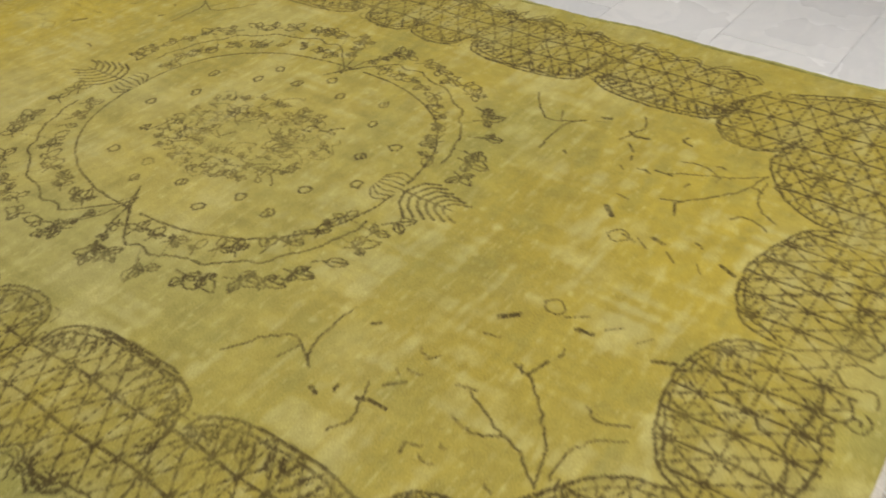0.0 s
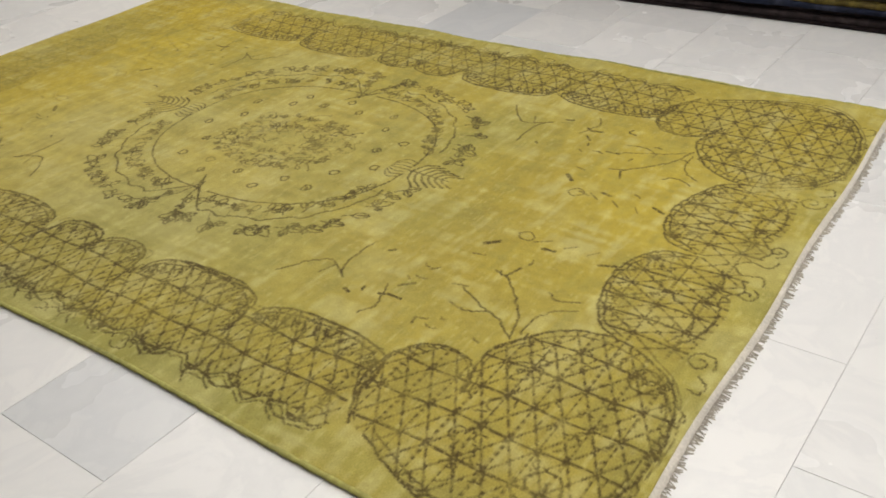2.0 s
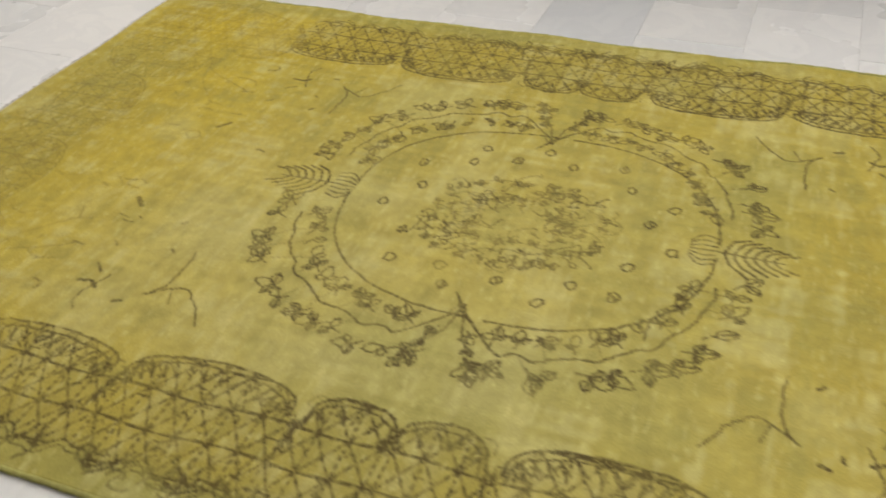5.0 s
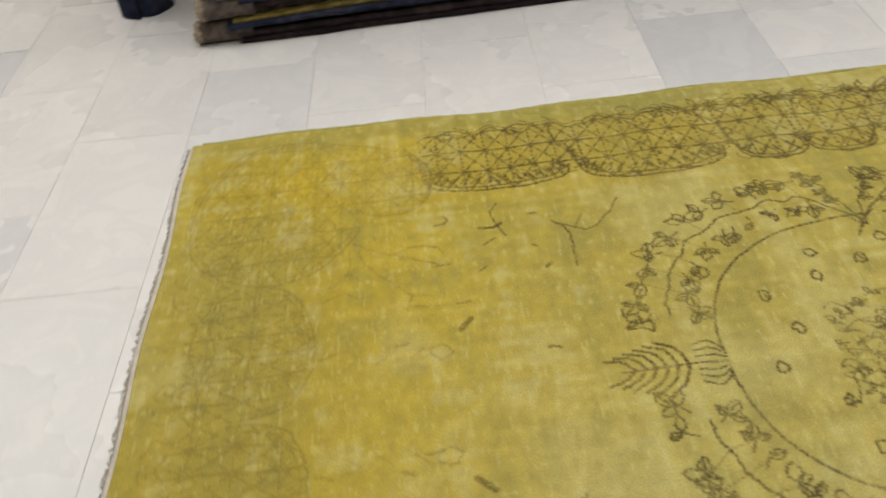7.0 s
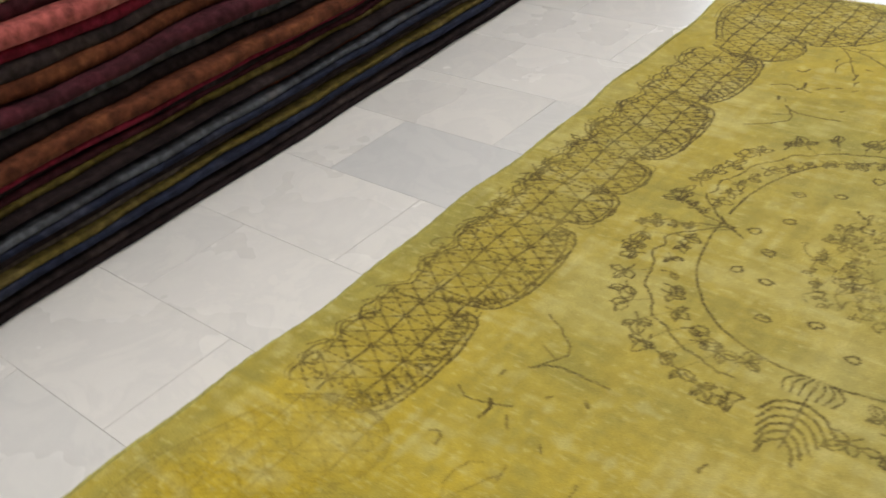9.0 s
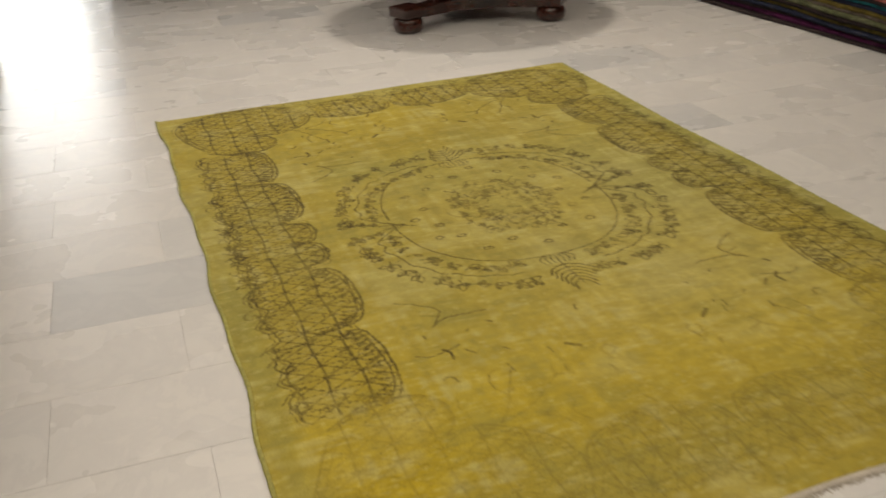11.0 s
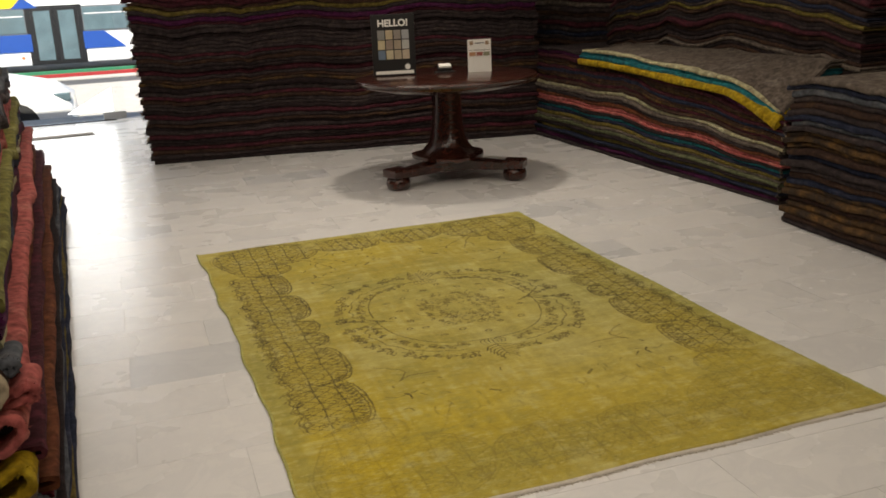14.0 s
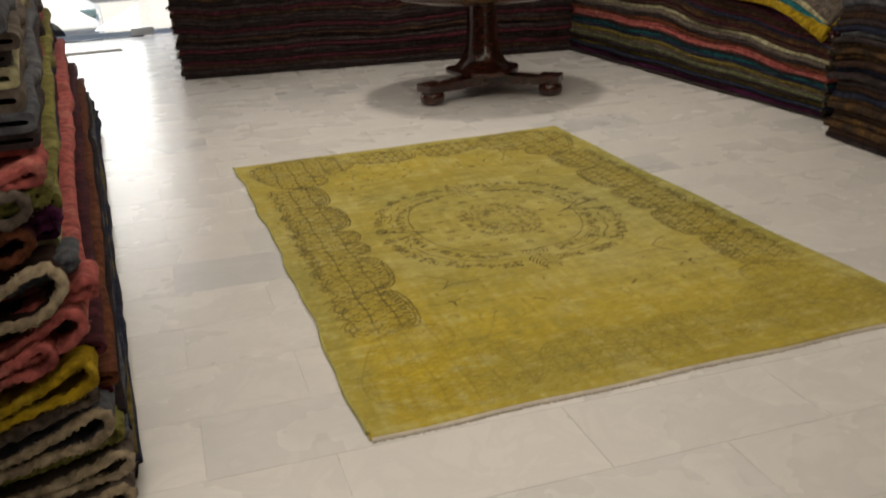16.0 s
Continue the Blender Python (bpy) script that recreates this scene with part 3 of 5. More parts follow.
half = ink[: GY // 2 * 2, : GX // 2 * 2].reshape(GY // 2, 2, GX // 2, 2).mean((1, 3))
half = np.clip((half - 0.18) * 1.9, 0, 1)
half *= np.random.default_rng(31).choice([1.0, 0.92, 0.75, 0.40], half.shape, p=[0.50, 0.22, 0.14, 0.14])
kj, ki = np.indices(half.shape)
half *= np.where((ki + 2 * kj) % 4 == 0, 0.80, 1.0)
ink[: GY // 2 * 2, : GX // 2 * 2] = np.kron(half, np.ones((2, 2)))
worn = 0.62 * blotch(26, 40, 3) + 0.38 * blotch(110, 170, 4)
knots = rng.random((GY, GX))
knots = knots.repeat(2, 1)[:, :GX]
ink = np.clip(ink * (0.98 + 0.16 * np.clip(py[:, None] + 0.3, 0, 1)), 0, 0.98) * south * np.clip(0.52 + 0.85 * worn, 0, 1)
streak = 0.42 * blotch(13, 110, 5) + 0.26 * blotch(50, 300, 6) + 0.32 * blotch(120, 22, 8)
mottle = 0.5 * blotch(55, 85, 14) + 0.5 * blotch(170, 260, 15)
patchy = 0.6 * blotch(7, 10, 9) + 0.4 * blotch(20, 31, 10)

OLIVE, YELLOW, GREEN, PALE, BROWN, DARK = (np.array(c) for c in ((0.374, 0.302, 0.055), (0.448, 0.335, 0.019), (0.245, 0.243, 0.075), (0.49, 0.44, 0.17), (0.23, 0.178, 0.028), (0.044, 0.028, 0.008)))


def spot(x, y, rx, ry):
    return np.exp(-(((px[None, :] - x) / rx) ** 2 + ((py[:, None] - y) / ry) ** 2))[..., None]


dye = OLIVE * np.ones((GY, GX, 1))
for amount, tone in (
    (0.95 * spot(-0.72, -1.18, 0.32, 0.36), YELLOW), (0.60 * spot(-0.1, -0.98, 0.85, 0.35), YELLOW), (0.30 * spot(-0.2, 1.05, 0.35, 0.28), YELLOW), (0.25 * spot(-0.8, 1.35, 0.2, 0.2), YELLOW), (0.30 * spot(0.55, 1.30, 0.35, 0.30), GREEN * 0.5 + OLIVE * 0.4), (0.22 * spot(0.25, 0.95, 0.35, 0.30), BROWN),
    (0.55 * spot(0.58, 0.1, 0.22, 0.45), GREEN), (0.75 * spot(0.93, 0.2, 0.07, 1.3), GREEN), (0.45 * spot(0.1, 1.5, 0.9, 0.07), GREEN), (0.5 * spot(-0.3, 0.55, 0.25, 0.12), GREEN), (0.5 * spot(-0.95, -0.5, 0.05, 1.2), GREEN),
    (0.35 * spot(0.45, -0.1, 0.25, 0.6), PALE), (0.3 * spot(0.2, -0.7, 0.4, 0.4), PALE), (0.25 * spot(0.0, 0.05, 0.33, 0.38), PALE),
    (0.3 * spot(0.35, -1.27, 0.75, 0.17), BROWN), (0.15 * spot(-0.45, -1.27, 0.4, 0.16), BROWN), (0.3 * spot(0.0, 0.8, 0.5, 0.12), BROWN),
    (0.58 * np.clip((streak - 0.52) * 4, 0, 1)[..., None], PALE), (0.42 * np.clip((0.47 - streak) * 4, 0, 1)[..., None], GREEN * 0.7 + BROWN * 0.3),
    (0.20 * np.clip((patchy - 0.52) * 3.5, 0, 1)[..., None], YELLOW), (0.22 * np.clip((0.46 - patchy) * 3.5, 0, 1)[..., None], GREEN), (0.34 * np.clip((blotch(16, 24, 17) - 0.60) * 3, 0, 1)[..., None], PALE),
    (0.42 * ground[..., None] * np.clip((py[:, None, None] + 1.05) / 0.25, 0.3, 1), BROWN),
):
    dye = dye * (1 - amount) + tone * amount
# pale creases where the rug was folded
for yc in (0.62, -0.42):
    line = np.exp(-(((py[:, None] - yc - 0.01 * np.sin(px[None, :] * 6)) / 0.006) ** 2)) * np.clip(worn * 1.8 - 0.5, 0, 1)
    dye = dye * (1 - 0.45 * line[..., None]) + PALE * 0.45 * line[..., None]
dye = dye * (0.84 + 0.32 * mottle[..., None])
flecks = (np.clip(0.8 * blotch(95, 640, 12) + 0.2 * blotch(300, 640, 13) - 0.70, 0, 1) * 4.5)[..., None] * np.clip(1.1 - 0.5 * py[:, None, None], 0.6, 1.6)
dye = dye * (1 - (0.43 + 0.1 * np.clip(py[:, None, None], -1, 1)) * np.clip(flecks, 0, 1)) + PALE * 1.15 * (0.43 + 0.1 * np.clip(py[:, None, None], -1, 1)) * np.clip(flecks, 0, 1)
dye = dye * (1 - 0.94 * ink[..., None]) + DARK * 0.94 * ink[..., None]


def edge_west(y):
    return -0.984 - 0.020 * np.abs(y / 1.5) ** 2 + 0.006 * np.sin(y * 7.3) + 0.004 * np.sin(y * 17 + 1)


def edge_east(y):
    return 0.958 + 0.025 * np.abs(y / 1.5) ** 3 + 0.005 * np.sin(y * 6.1 + 2)


def end_north(x):
    return 1.518 + 0.010 * x + 0.004 * np.sin(x * 9)


def end_south(x):
    return -1.497 + 0.006 * x + 0.004 * np.sin(x * 11 + 1)


NU, NV = 770, 1190
u, v = np.meshgrid(np.linspace(0, 1, NU), np.linspace(0, 1, NV))
x_guess = -0.98 + 1.94 * u
y = end_south(x_guess) * (1 - v) + end_north(x_guess) * v
x = edge_west(y) * (1 - u) + edge_east(y) * u
ii = np.clip(((x + RX) / CELL).astype(int), 0, GX - 1)
jj = np.clip(((y + RY) / CELL).astype(int), 0, GY - 1)
gx, gy = (x + RX) / CELL - 0.5, (y + RY) / CELL - 0.5
gi, gj = np.clip(gx.astype(int), 0, GX - 2), np.clip(gy.astype(int), 0, GY - 2)
fx, fy = np.clip(gx - gi, 0, 1), np.clip(gy - gj, 0, 1)
tint = (dye[gj, gi] * (1 - fx)[..., None] + dye[gj, gi + 1] * fx[..., None]) * (1 - fy)[..., None] + (dye[gj + 1, gi] * (1 - fx)[..., None] + dye[gj + 1, gi + 1] * fx[..., None]) * fy[..., None]
mark = ink[jj, ii]
rim = np.minimum(np.minimum(u * 1.9, (1 - u) * 1.9), np.minimum(v, 1 - v) * 3)
z = 0.0105 - 0.0006 * mark + 0.0005 * (np.random.default_rng(3).random(x.shape) - 0.5)
z += 0.003 * np.sin(x * 3.1 + 0.6) * np.sin(y * 2.3) + 0.0015 * np.sin(y * 9 + x * 4)
lift = np.exp(-((y - 0.33) / 0.06) ** 2) * np.exp(-((x + 0.95) / 0.05) ** 2) * 0.012
z = z + lift
z = np.where(rim < 0.004, z - 0.004, z)
top = np.stack([x, y, z], -1).reshape(-1, 3)
idx = np.arange(NU * NV).reshape(NV, NU)
quads = np.stack([idx[:-1, :-1], idx[:-1, 1:], idx[1:, 1:], idx[1:, :-1]], -1).reshape(-1, 4)
border = np.concatenate([idx[0, :], idx[1:, -1], idx[-1, -2::-1], idx[-2:0:-1, 0]])
low = top[border].copy()
low[:, 2] = 0.0005
base_i = len(top) + np.arange(len(border))
nxt = np.roll(np.arange(len(border)), -1)
skirt = np.stack([border, base_i, base_i[nxt], border[nxt]], -1)
verts = np.concatenate([top, low])
faces = np.concatenate([quads, skirt])
me = bpy.data.meshes.new("woven_field")
me.vertices.add(len(verts))
me.vertices.foreach_set("co", verts.astype(np.float32).ravel())
me.loops.add(faces.size)
me.loops.foreach_set("vertex_index", faces.astype(np.int32).ravel())
me.polygons.add(len(faces))
me.polygons.foreach_set("loop_start", np.arange(0, faces.size, 4, dtype=np.int32))
me.update(calc_edges=True)
attr = me.color_attributes.new("dye", "FLOAT_COLOR", "POINT")
colours = np.ones((len(verts), 4), np.float32)
colours[: len(top), :3] = tint.reshape(-1, 3)
colours[len(top):, :3] = tint.reshape(-1, 3)[border]
attr.data.foreach_set("color", colours.ravel())


def dyed_wool():
    mat = bpy.data.materials.new("overdyed_wool")
    nt, nodes, links, bsdf = link_tree(mat)
    col = nodes.new("ShaderNodeVertexColor")
    col.layer_name = "dye"
    geo = nodes.new("ShaderNodeNewGeometry")
    stretch = nodes.new("ShaderNodeMapping")
    stretch.inputs["Scale"].default_value = (220, 420, 1)
    links.new(geo.outputs["Position"], stretch.inputs["Vector"])
    pile = nodes.new("ShaderNodeTexNoise")
    pile.inputs["Scale"].default_value, pile.inputs["Detail"].default_value = 1.0, 4
    links.new(stretch.outputs[0], pile.inputs["Vector"])
    r = ramp_node(nodes, [(0.3, (0.80, 0.80, 0.78)), (0.72, (1.16, 1.16, 1.18))])
    links.new(pile.outputs["Fac"], r.inputs["Fac"])
    m = nodes.new("ShaderNodeMixRGB")
    m.blend_type = "MULTIPLY"
    m.inputs["Fac"].default_value = 1
    links.new(col.outputs["Color"], m.inputs[1])
    links.new(r.outputs["Color"], m.inputs[2])
    links.new(m.outputs["Color"], bsdf.inputs["Base Color"])
    bsdf.inputs["Roughness"].default_value = 0.85
    bsdf.inputs["Specular IOR Level"].default_value = 0.2
    bsdf.inputs["Sheen Weight"].default_value = 0.03
    b = nodes.new("ShaderNodeBump")
    b.inputs["Strength"].default_value, b.inputs["Distance"].default_value = 0.35, 0.002
    links.new(pile.outputs["Fac"], b.inputs["Height"])
    links.new(b.outputs["Normal"], bsdf.inputs["Normal"])
    return mat


me.materials.append(dyed_wool())
rug = tagged(empty("rug", 0, 0, 0), "olive green overdyed vintage rug with faded medallion on floor", "rug")
pile_ob = new("woven_field", me)
pile_ob.parent = rug


def selvedge(edge, name):
    """The overcast side cord."""
    bm = bmesh.new()
    rings = []
    for k in range(161):
        yy = -1.475 + 2.99 * k / 160
        xx = float(edge(yy))
        r = 0.0062 + 0.0008 * math.sin(k * 2.1)
        rings.append([bm.verts.new((xx + r * math.cos(q), yy, 0.0068 + r * math.sin(q))) for q in (0, 1.05, 2.09, 3.14, 4.19, 5.24)])
    for a, b in zip(rings, rings[1:]):
        for k in range(6):
            bm.faces.new((a[k], a[(k + 1) % 6], b[(k + 1) % 6], b[k]))
    return smooth(part(name, bm, plain("selvedge_wool", (0.33, 0.31, 0.085), 0.9, vary=0.35, scale=90, bump=0.6), rug, "green overcast side cord"), 80)


selvedge(edge_west, "selvedge")
selvedge(edge_east, "selvedge")
COTTON = plain("cotton_fringe", (0.54, 0.50, 0.43), 0.95, vary=0.2, scale=140, bump=0.6)


def fringe(end, sign, web, loose, name):
    """Woven cotton end web with short loose warp ends."""
    r = random.Random(5 if sign > 0 else 6)
    n = 330
    x0, x1 = float(edge_west(1.5 * sign)) + 0.006, float(edge_east(1.5 * sign)) - 0.006
    bm = bmesh.new()
    rows = []
    for k in range(n + 1):
        xx = x0 + (x1 - x0) * k / n
        yy = float(end(xx))
        w = web * (1 + 0.12 * math.sin(k * 0.07) + 0.05 * math.sin(k * 0.9))
        rows.append([bm.verts.new((xx, yy - sign * 0.004, 0.0085)), bm.verts.new((xx, yy + sign * w * 0.5, 0.006 + 0.001 * r.random())), bm.verts.new((xx, yy + sign * w, 0.003)), bm.verts.new((xx, yy + sign * w, 0.0005)), bm.verts.new((xx, yy - sign * 0.004, 0.0005))])
    for a, b in zip(rows, rows[1:]):
        for q in range(4):
            bm.faces.new((a[q], a[q + 1], b[q + 1], b[q]))
    part(name, bm, COTTON, rug, "off-white cotton end web")
    bm = bmesh.new()
    for k in range(n * 2):
        xx = x0 + (x1 - x0) * (k + r.random()) / (2 * n)
        yy = float(end(xx)) + sign * web * 0.8
        ln, lean, th = loose * r.uniform(0.4, 1.25), r.uniform(-0.012, 0.012), r.uniform(0.0009, 0.0018)
        a = [bm.verts.new((xx + s * th, yy, h)) for s, h in ((-1, 0.001), (1, 0.001), (0, 0.004))]
        b = [bm.verts.new((xx + lean + s * th * 0.6, yy + sign * ln, h)) for s, h in ((-1, 0.0006), (1, 0.0006), (0, 0.0025))]
        for q in range(3):
            bm.faces.new((a[q], a[(q + 1) % 3], b[(q + 1) % 3], b[q]))
        bm.faces.new(b)
    tagged(part("fringe", bm, COTTON, rug, "short frayed cotton fringe"), kind="stuff")


fringe(end_north, 1, 0.009, 0.016, "end_web")
fringe(end_south, -1, 0.008, 0.010, "end_web")

# ---- stacks of folded carpets ----
CLOTH = {
    "black": ("black wool", carpet_cloth("wool_black", (0.026, 0.017, 0.018), (0.046, 0.033, 0.034))),
    "char": ("charcoal grey wool", carpet_cloth("wool_charcoal", (0.048, 0.036, 0.037), (0.080, 0.060, 0.056))),
    "brown": ("dark brown wool", carpet_cloth("wool_brown", (0.055, 0.030, 0.022), (0.10, 0.054, 0.030))),
    "wine": ("wine red wool", carpet_cloth("wool_wine", (0.070, 0.018, 0.026), (0.12, 0.026, 0.04))),
    "crimson": ("crimson wool", carpet_cloth("wool_crimson", (0.20, 0.015, 0.035), (0.10, 0.02, 0.03))),
    "navy": ("navy blue wool", carpet_cloth("wool_navy", (0.022, 0.028, 0.055), (0.05, 0.055, 0.085))),
    "grey": ("grey blue wool", carpet_cloth("wool_grey", (0.11, 0.12, 0.14), (0.17, 0.17, 0.18))),
    "taupe": ("taupe wool", carpet_cloth("wool_taupe", (0.145, 0.118, 0.098), (0.19, 0.16, 0.135))),
    "beige": ("beige wool", carpet_cloth("wool_beige", (0.42, 0.34, 0.23), (0.50, 0.42, 0.30))),
    "olive": ("olive gold wool", carpet_cloth("wool_olive", (0.15, 0.115, 0.028), (0.22, 0.17, 0.06))),
    "gold": ("mustard yellow wool", carpet_cloth("wool_gold", (0.42, 0.28, 0.015), (0.48, 0.36, 0.04))),
    "rust": ("rust brown wool", carpet_cloth("wool_rust", (0.14, 0.045, 0.022), (0.20, 0.07, 0.03))),
    "coral": ("coral pink wool", carpet_cloth("wool_coral", (0.46, 0.12, 0.11), (0.52, 0.19, 0.16))),
    "teal": ("teal wool", carpet_cloth("wool_teal", (0.015, 0.17, 0.20), (0.02, 0.11, 0.14))),
    "sage": ("sage green wool", carpet_cloth("wool_sage", (0.115, 0.125, 0.065), (0.16, 0.165, 0.10))),
    "cream": ("cream wool", carpet_cloth("wool_cream", (0.46, 0.43, 0.26), (0.50, 0.47, 0.32))),
    "purple": ("deep purple wool", carpet_cloth("wool_purple", (0.075, 0.012, 0.055), (0.11, 0.03, 0.08))),
    "mottled": ("dark patterned wool", carpet_cloth("wool_mottled", (0.05, 0.035, 0.026), (0.16, 0.085, 0.03), 1.0)),
    "lime": ("lime green wool", carpet_cloth("wool_lime", (0.22, 0.21, 0.06), (0.27, 0.26, 0.10))),
}


def wave(seed, s, size=1.0):
    """A smooth random number between -1 and 1 along a length."""
    return noise.noise(Vector((s / size, seed * 7.31, seed * 1.7)))


def end_tufts(ob, ends, r, back):
    """Loose pale warp ends hanging from the cut end of a folded carpet."""
    bm = bmesh.new()
    nose = [Vector(q) for q in ends[3:8]]
    for _ in range(16):
        root = nose[r.randrange(4)].lerp(nose[r.randrange(1, 5)], r.random()) + Vector((r.uniform(-0.004, 0.004), r.uniform(-0.004, 0.004), 0))
        bend = back * r.uniform(0.006, 0.022) + Vector((r.uniform(-0.006, 0.006), r.uniform(-0.006, 0.006), 0))
        mid = root + bend * 0.6 + Vector((0, 0, r.uniform(-0.004, 0.004)))
        tip = root + bend + Vector((0, 0, -r.uniform(0.004, 0.022)))
        w = r.uniform(0.0012, 0.0026)
        rows = [[bm.verts.new(c + d * k) for d in (Vector((0, 0, w)), Vector((w, w, 0)), Vector((-w, -w, 0)))] for c, k in ((root, 1.0), (mid, 0.9), (tip, 0.3))]
        for a, b in zip(rows, rows[1:]):
            for q in range(3):
                bm.faces.new((a[q], a[(q + 1) % 3], b[(q + 1) % 3], b[q]))
    tagged(part("fringe", bm, CLOTH[r.choice(("taupe", "beige", "taupe"))][1], ob, "pale frayed warp ends"), kind="stuff")


def stack(origin, along, inward, length, layers, depth=1.0, slant=0.0, lean=lambda s: 0.05, squash=lambda s: 1.0, group="", segs=30, ragged=0.02, where="", drop=None, tufts=False):
    """Folded carpets lying on one another, their folds to the front. layers: (cloth, thickness) from the floor up."""
    o, e, n = Vector(origin), Vector(along).normalized(), Vector(inward).normalized()
    r = random.Random(int(1000 * abs(origin[0])) + len(layers))
    heights = [origin[2]] * (segs + 1)
    for i, (cloth, thick) in enumerate(layers):
        words, mat = CLOTH[cloth]
        off, sa, sb, seed = r.uniform(-ragged, ragged), r.uniform(-ragged, ragged) * 1.3, r.uniform(-ragged, ragged) * 1.3, r.random() * 50
        d_here = depth * r.uniform(0.92, 1.04)
        verts, faces = [], []
        rows = 22
        base = o + e * (-sa)
        for j in range(segs + 1):
            f = j / segs
            s = -sa - slant * (heights[j] - origin[2]) * (1 - f) + (length + sa + sb) * f
            th = thick * squash(f) * (1 + 0.30 * wave(seed, s, 0.5) + 0.12 * wave(seed + 3, s, 0.14))
            zb = heights[j]
            front_at = off + lean(f) * (zb - origin[2]) + 0.018 * wave(seed + 9, s, 0.45) + 0.006 * wave(seed + 5, s, 0.09)
            q = min(0.017, th * 0.36)
            rad = th / 2
            outer = [(d_here, 0), (d_here * 0.4, 0), (rad * 1.3, 0)] + [(rad * 1.15 * (1 - math.cos(a) ** 0.7), rad - rad * math.copysign(abs(math.sin(a)) ** 0.75, a)) for a in (1.15, 0.55, 0, -0.55, -1.15)] + [(rad * 1.3, th), (d_here * 0.4, th), (d_here, th)]
            ri = rad - q
            inner = [(d_here, th - q), (d_here * 0.4, th - q), (rad * 1.3, th - q)] + [(q + ri * 1.15 - ri * 1.15 * math.cos(a), rad - ri * math.sin(a)) for a in (-1.05, -0.5, 0, 0.5, 1.05)] + [(rad * 1.3, q), (d_here * 0.4, q), (d_here, q)]
            sag = drop(f, i) if drop else 0.0
            for d, zz in outer + inner:
                p = o + e * s + n * (front_at + d)
                fuzz = (0.006 if j in (0, segs) else 0.003) * noise.noise(p * 90 + Vector((0, 0, zz * 90)))
                verts.append((p.x - base.x + fuzz, p.y - base.y + fuzz, zb + zz - origin[2] + sag * max(0.0, 1 - d * 4)))
            heights[j] = zb + th * 0.985
        for j in range(segs):
            a, b = j * rows, (j + 1) * rows
            for k in range(rows):
                k2 = (k + 1) % rows
                faces.append((a + k, a + k2, b + k2, b + k))
        for a, rev in ((0, True), (segs * rows, False)):
            for k in range(10):
                quad = (a + k, a + k + 1, a + 20 - k, a + 21 - k)
                faces.append(quad[::-1] if rev else quad)
        ob = mesh_from("folded_carpet", verts, faces, mat)
        ob.location = (base.x, base.y, origin[2])
        smooth(ob, 60)
        tagged(ob, f"folded {words} carpet in {where}", "carpet", group)
        if tufts and r.random() < 0.7:
            end_tufts(ob, verts[:22], r, -e)
    return heights


def layers_of(text, low, high, seed):
    r = random.Random(seed)
    return [(w, r.uniform(low, high)) for w in text.split()]


# behind the table
BACK = "black char brown wine black char wine char black brown char wine black char char brown wine char black mottled brown char wine black char brown char wine char char char char black char char wine purple char olive brown wine wine"
stack((-1.05, 4.66, 0.0), (1, -0.135, 0), (0.135, 1, 0), 3.50, layers_of(BACK, 0.026, 0.044, 1), 1.25, lean=lambda s: 0.03 - 0.02 * s, group="carpets stacked behind the table", segs=46, ragged=0.022, slant=0.06, where="the dark back stack", tufts=True)
# long low stack on the east side
EAST = "char purple black navy olive black sage taupe olive navy teal black coral coral rust char taupe cream brown wine mottled brown navy wine mottled brown wine purple char"
stack((2.45, 0.88, 0.0), (-0.018, 1, 0), (1, 0.018, 0), 3.33, layers_of(EAST, 0.020, 0.030, 2), 0.95, lean=lambda s: 0.06, squash=lambda s: 0.72 + 0.42 * math.sin(min(1.0, s * 1.15) * math.pi / 2 + 0.1) - 0.1 * max(0, s - 0.75), group="carpets in the striped stack", segs=34, ragged=0.014, where="the striped stack", tufts=True)
E_DROP = lambda f, i: -0.15 * max(0.0, 1 - f / 0.22) ** 1.5 - 0.10 * max(0.0, 1 - f / 0.8)
stack((2.43, 0.93, 0.705), (-0.018, 1, 0), (1, 0.018, 0), 2.42, [("gold", 0.05), ("teal", 0.032), ("teal", 0.022), ("cream", 0.024)], 0.9, lean=lambda s: 0.22 + 0.5 * max(0.0, 0.5 - s), group="carpets draped on the striped stack", segs=34, where="the draped heap", drop=E_DROP)
stack((2.50, 0.90, 0.825), (-0.018, 1, 0), (1, 0.018, 0), 2.30, [("taupe", 0.034)], 0.9, lean=lambda s: 0.3, group="carpets draped on the striped stack", segs=34, where="the draped heap", drop=lambda f, i: E_DROP(f, i) - 0.02)
# higher stack set back along the east wall
EAST_UP = "taupe brown char taupe brown char black brown wine char char brown olive char navy brown char wine wine"
stack((2.86, 0.80, 0.0), (-0.018, 1, 0), (1, 0.018, 0), 2.95, [("brown", 0.06), ("char", 0.06)] * 7 + layers_of(EAST_UP, 0.026, 0.040, 4), 1.1, lean=lambda s: 0.10, squash=lambda s: 0.84 + 0.16 * math.sin(s * math.pi), group="carpets in the high east stack", segs=26, where="the high wall stack")
# near stack on the east side
NEAR_E = "char brown mottled mottled brown mottled mottled navy brown char char navy brown mottled mottled mottled char grey navy char brown char grey navy taupe"
stack((1.99, -2.4, 0.0), (0.075, 1, 0), (1, -0.075, 0), 2.95, layers_of(NEAR_E, 0.028, 0.038, 5), 0.95, lean=lambda s: -0.01, group="carpets in the near east stack", segs=34, ragged=0.022, where="the near dark stack", tufts=True)
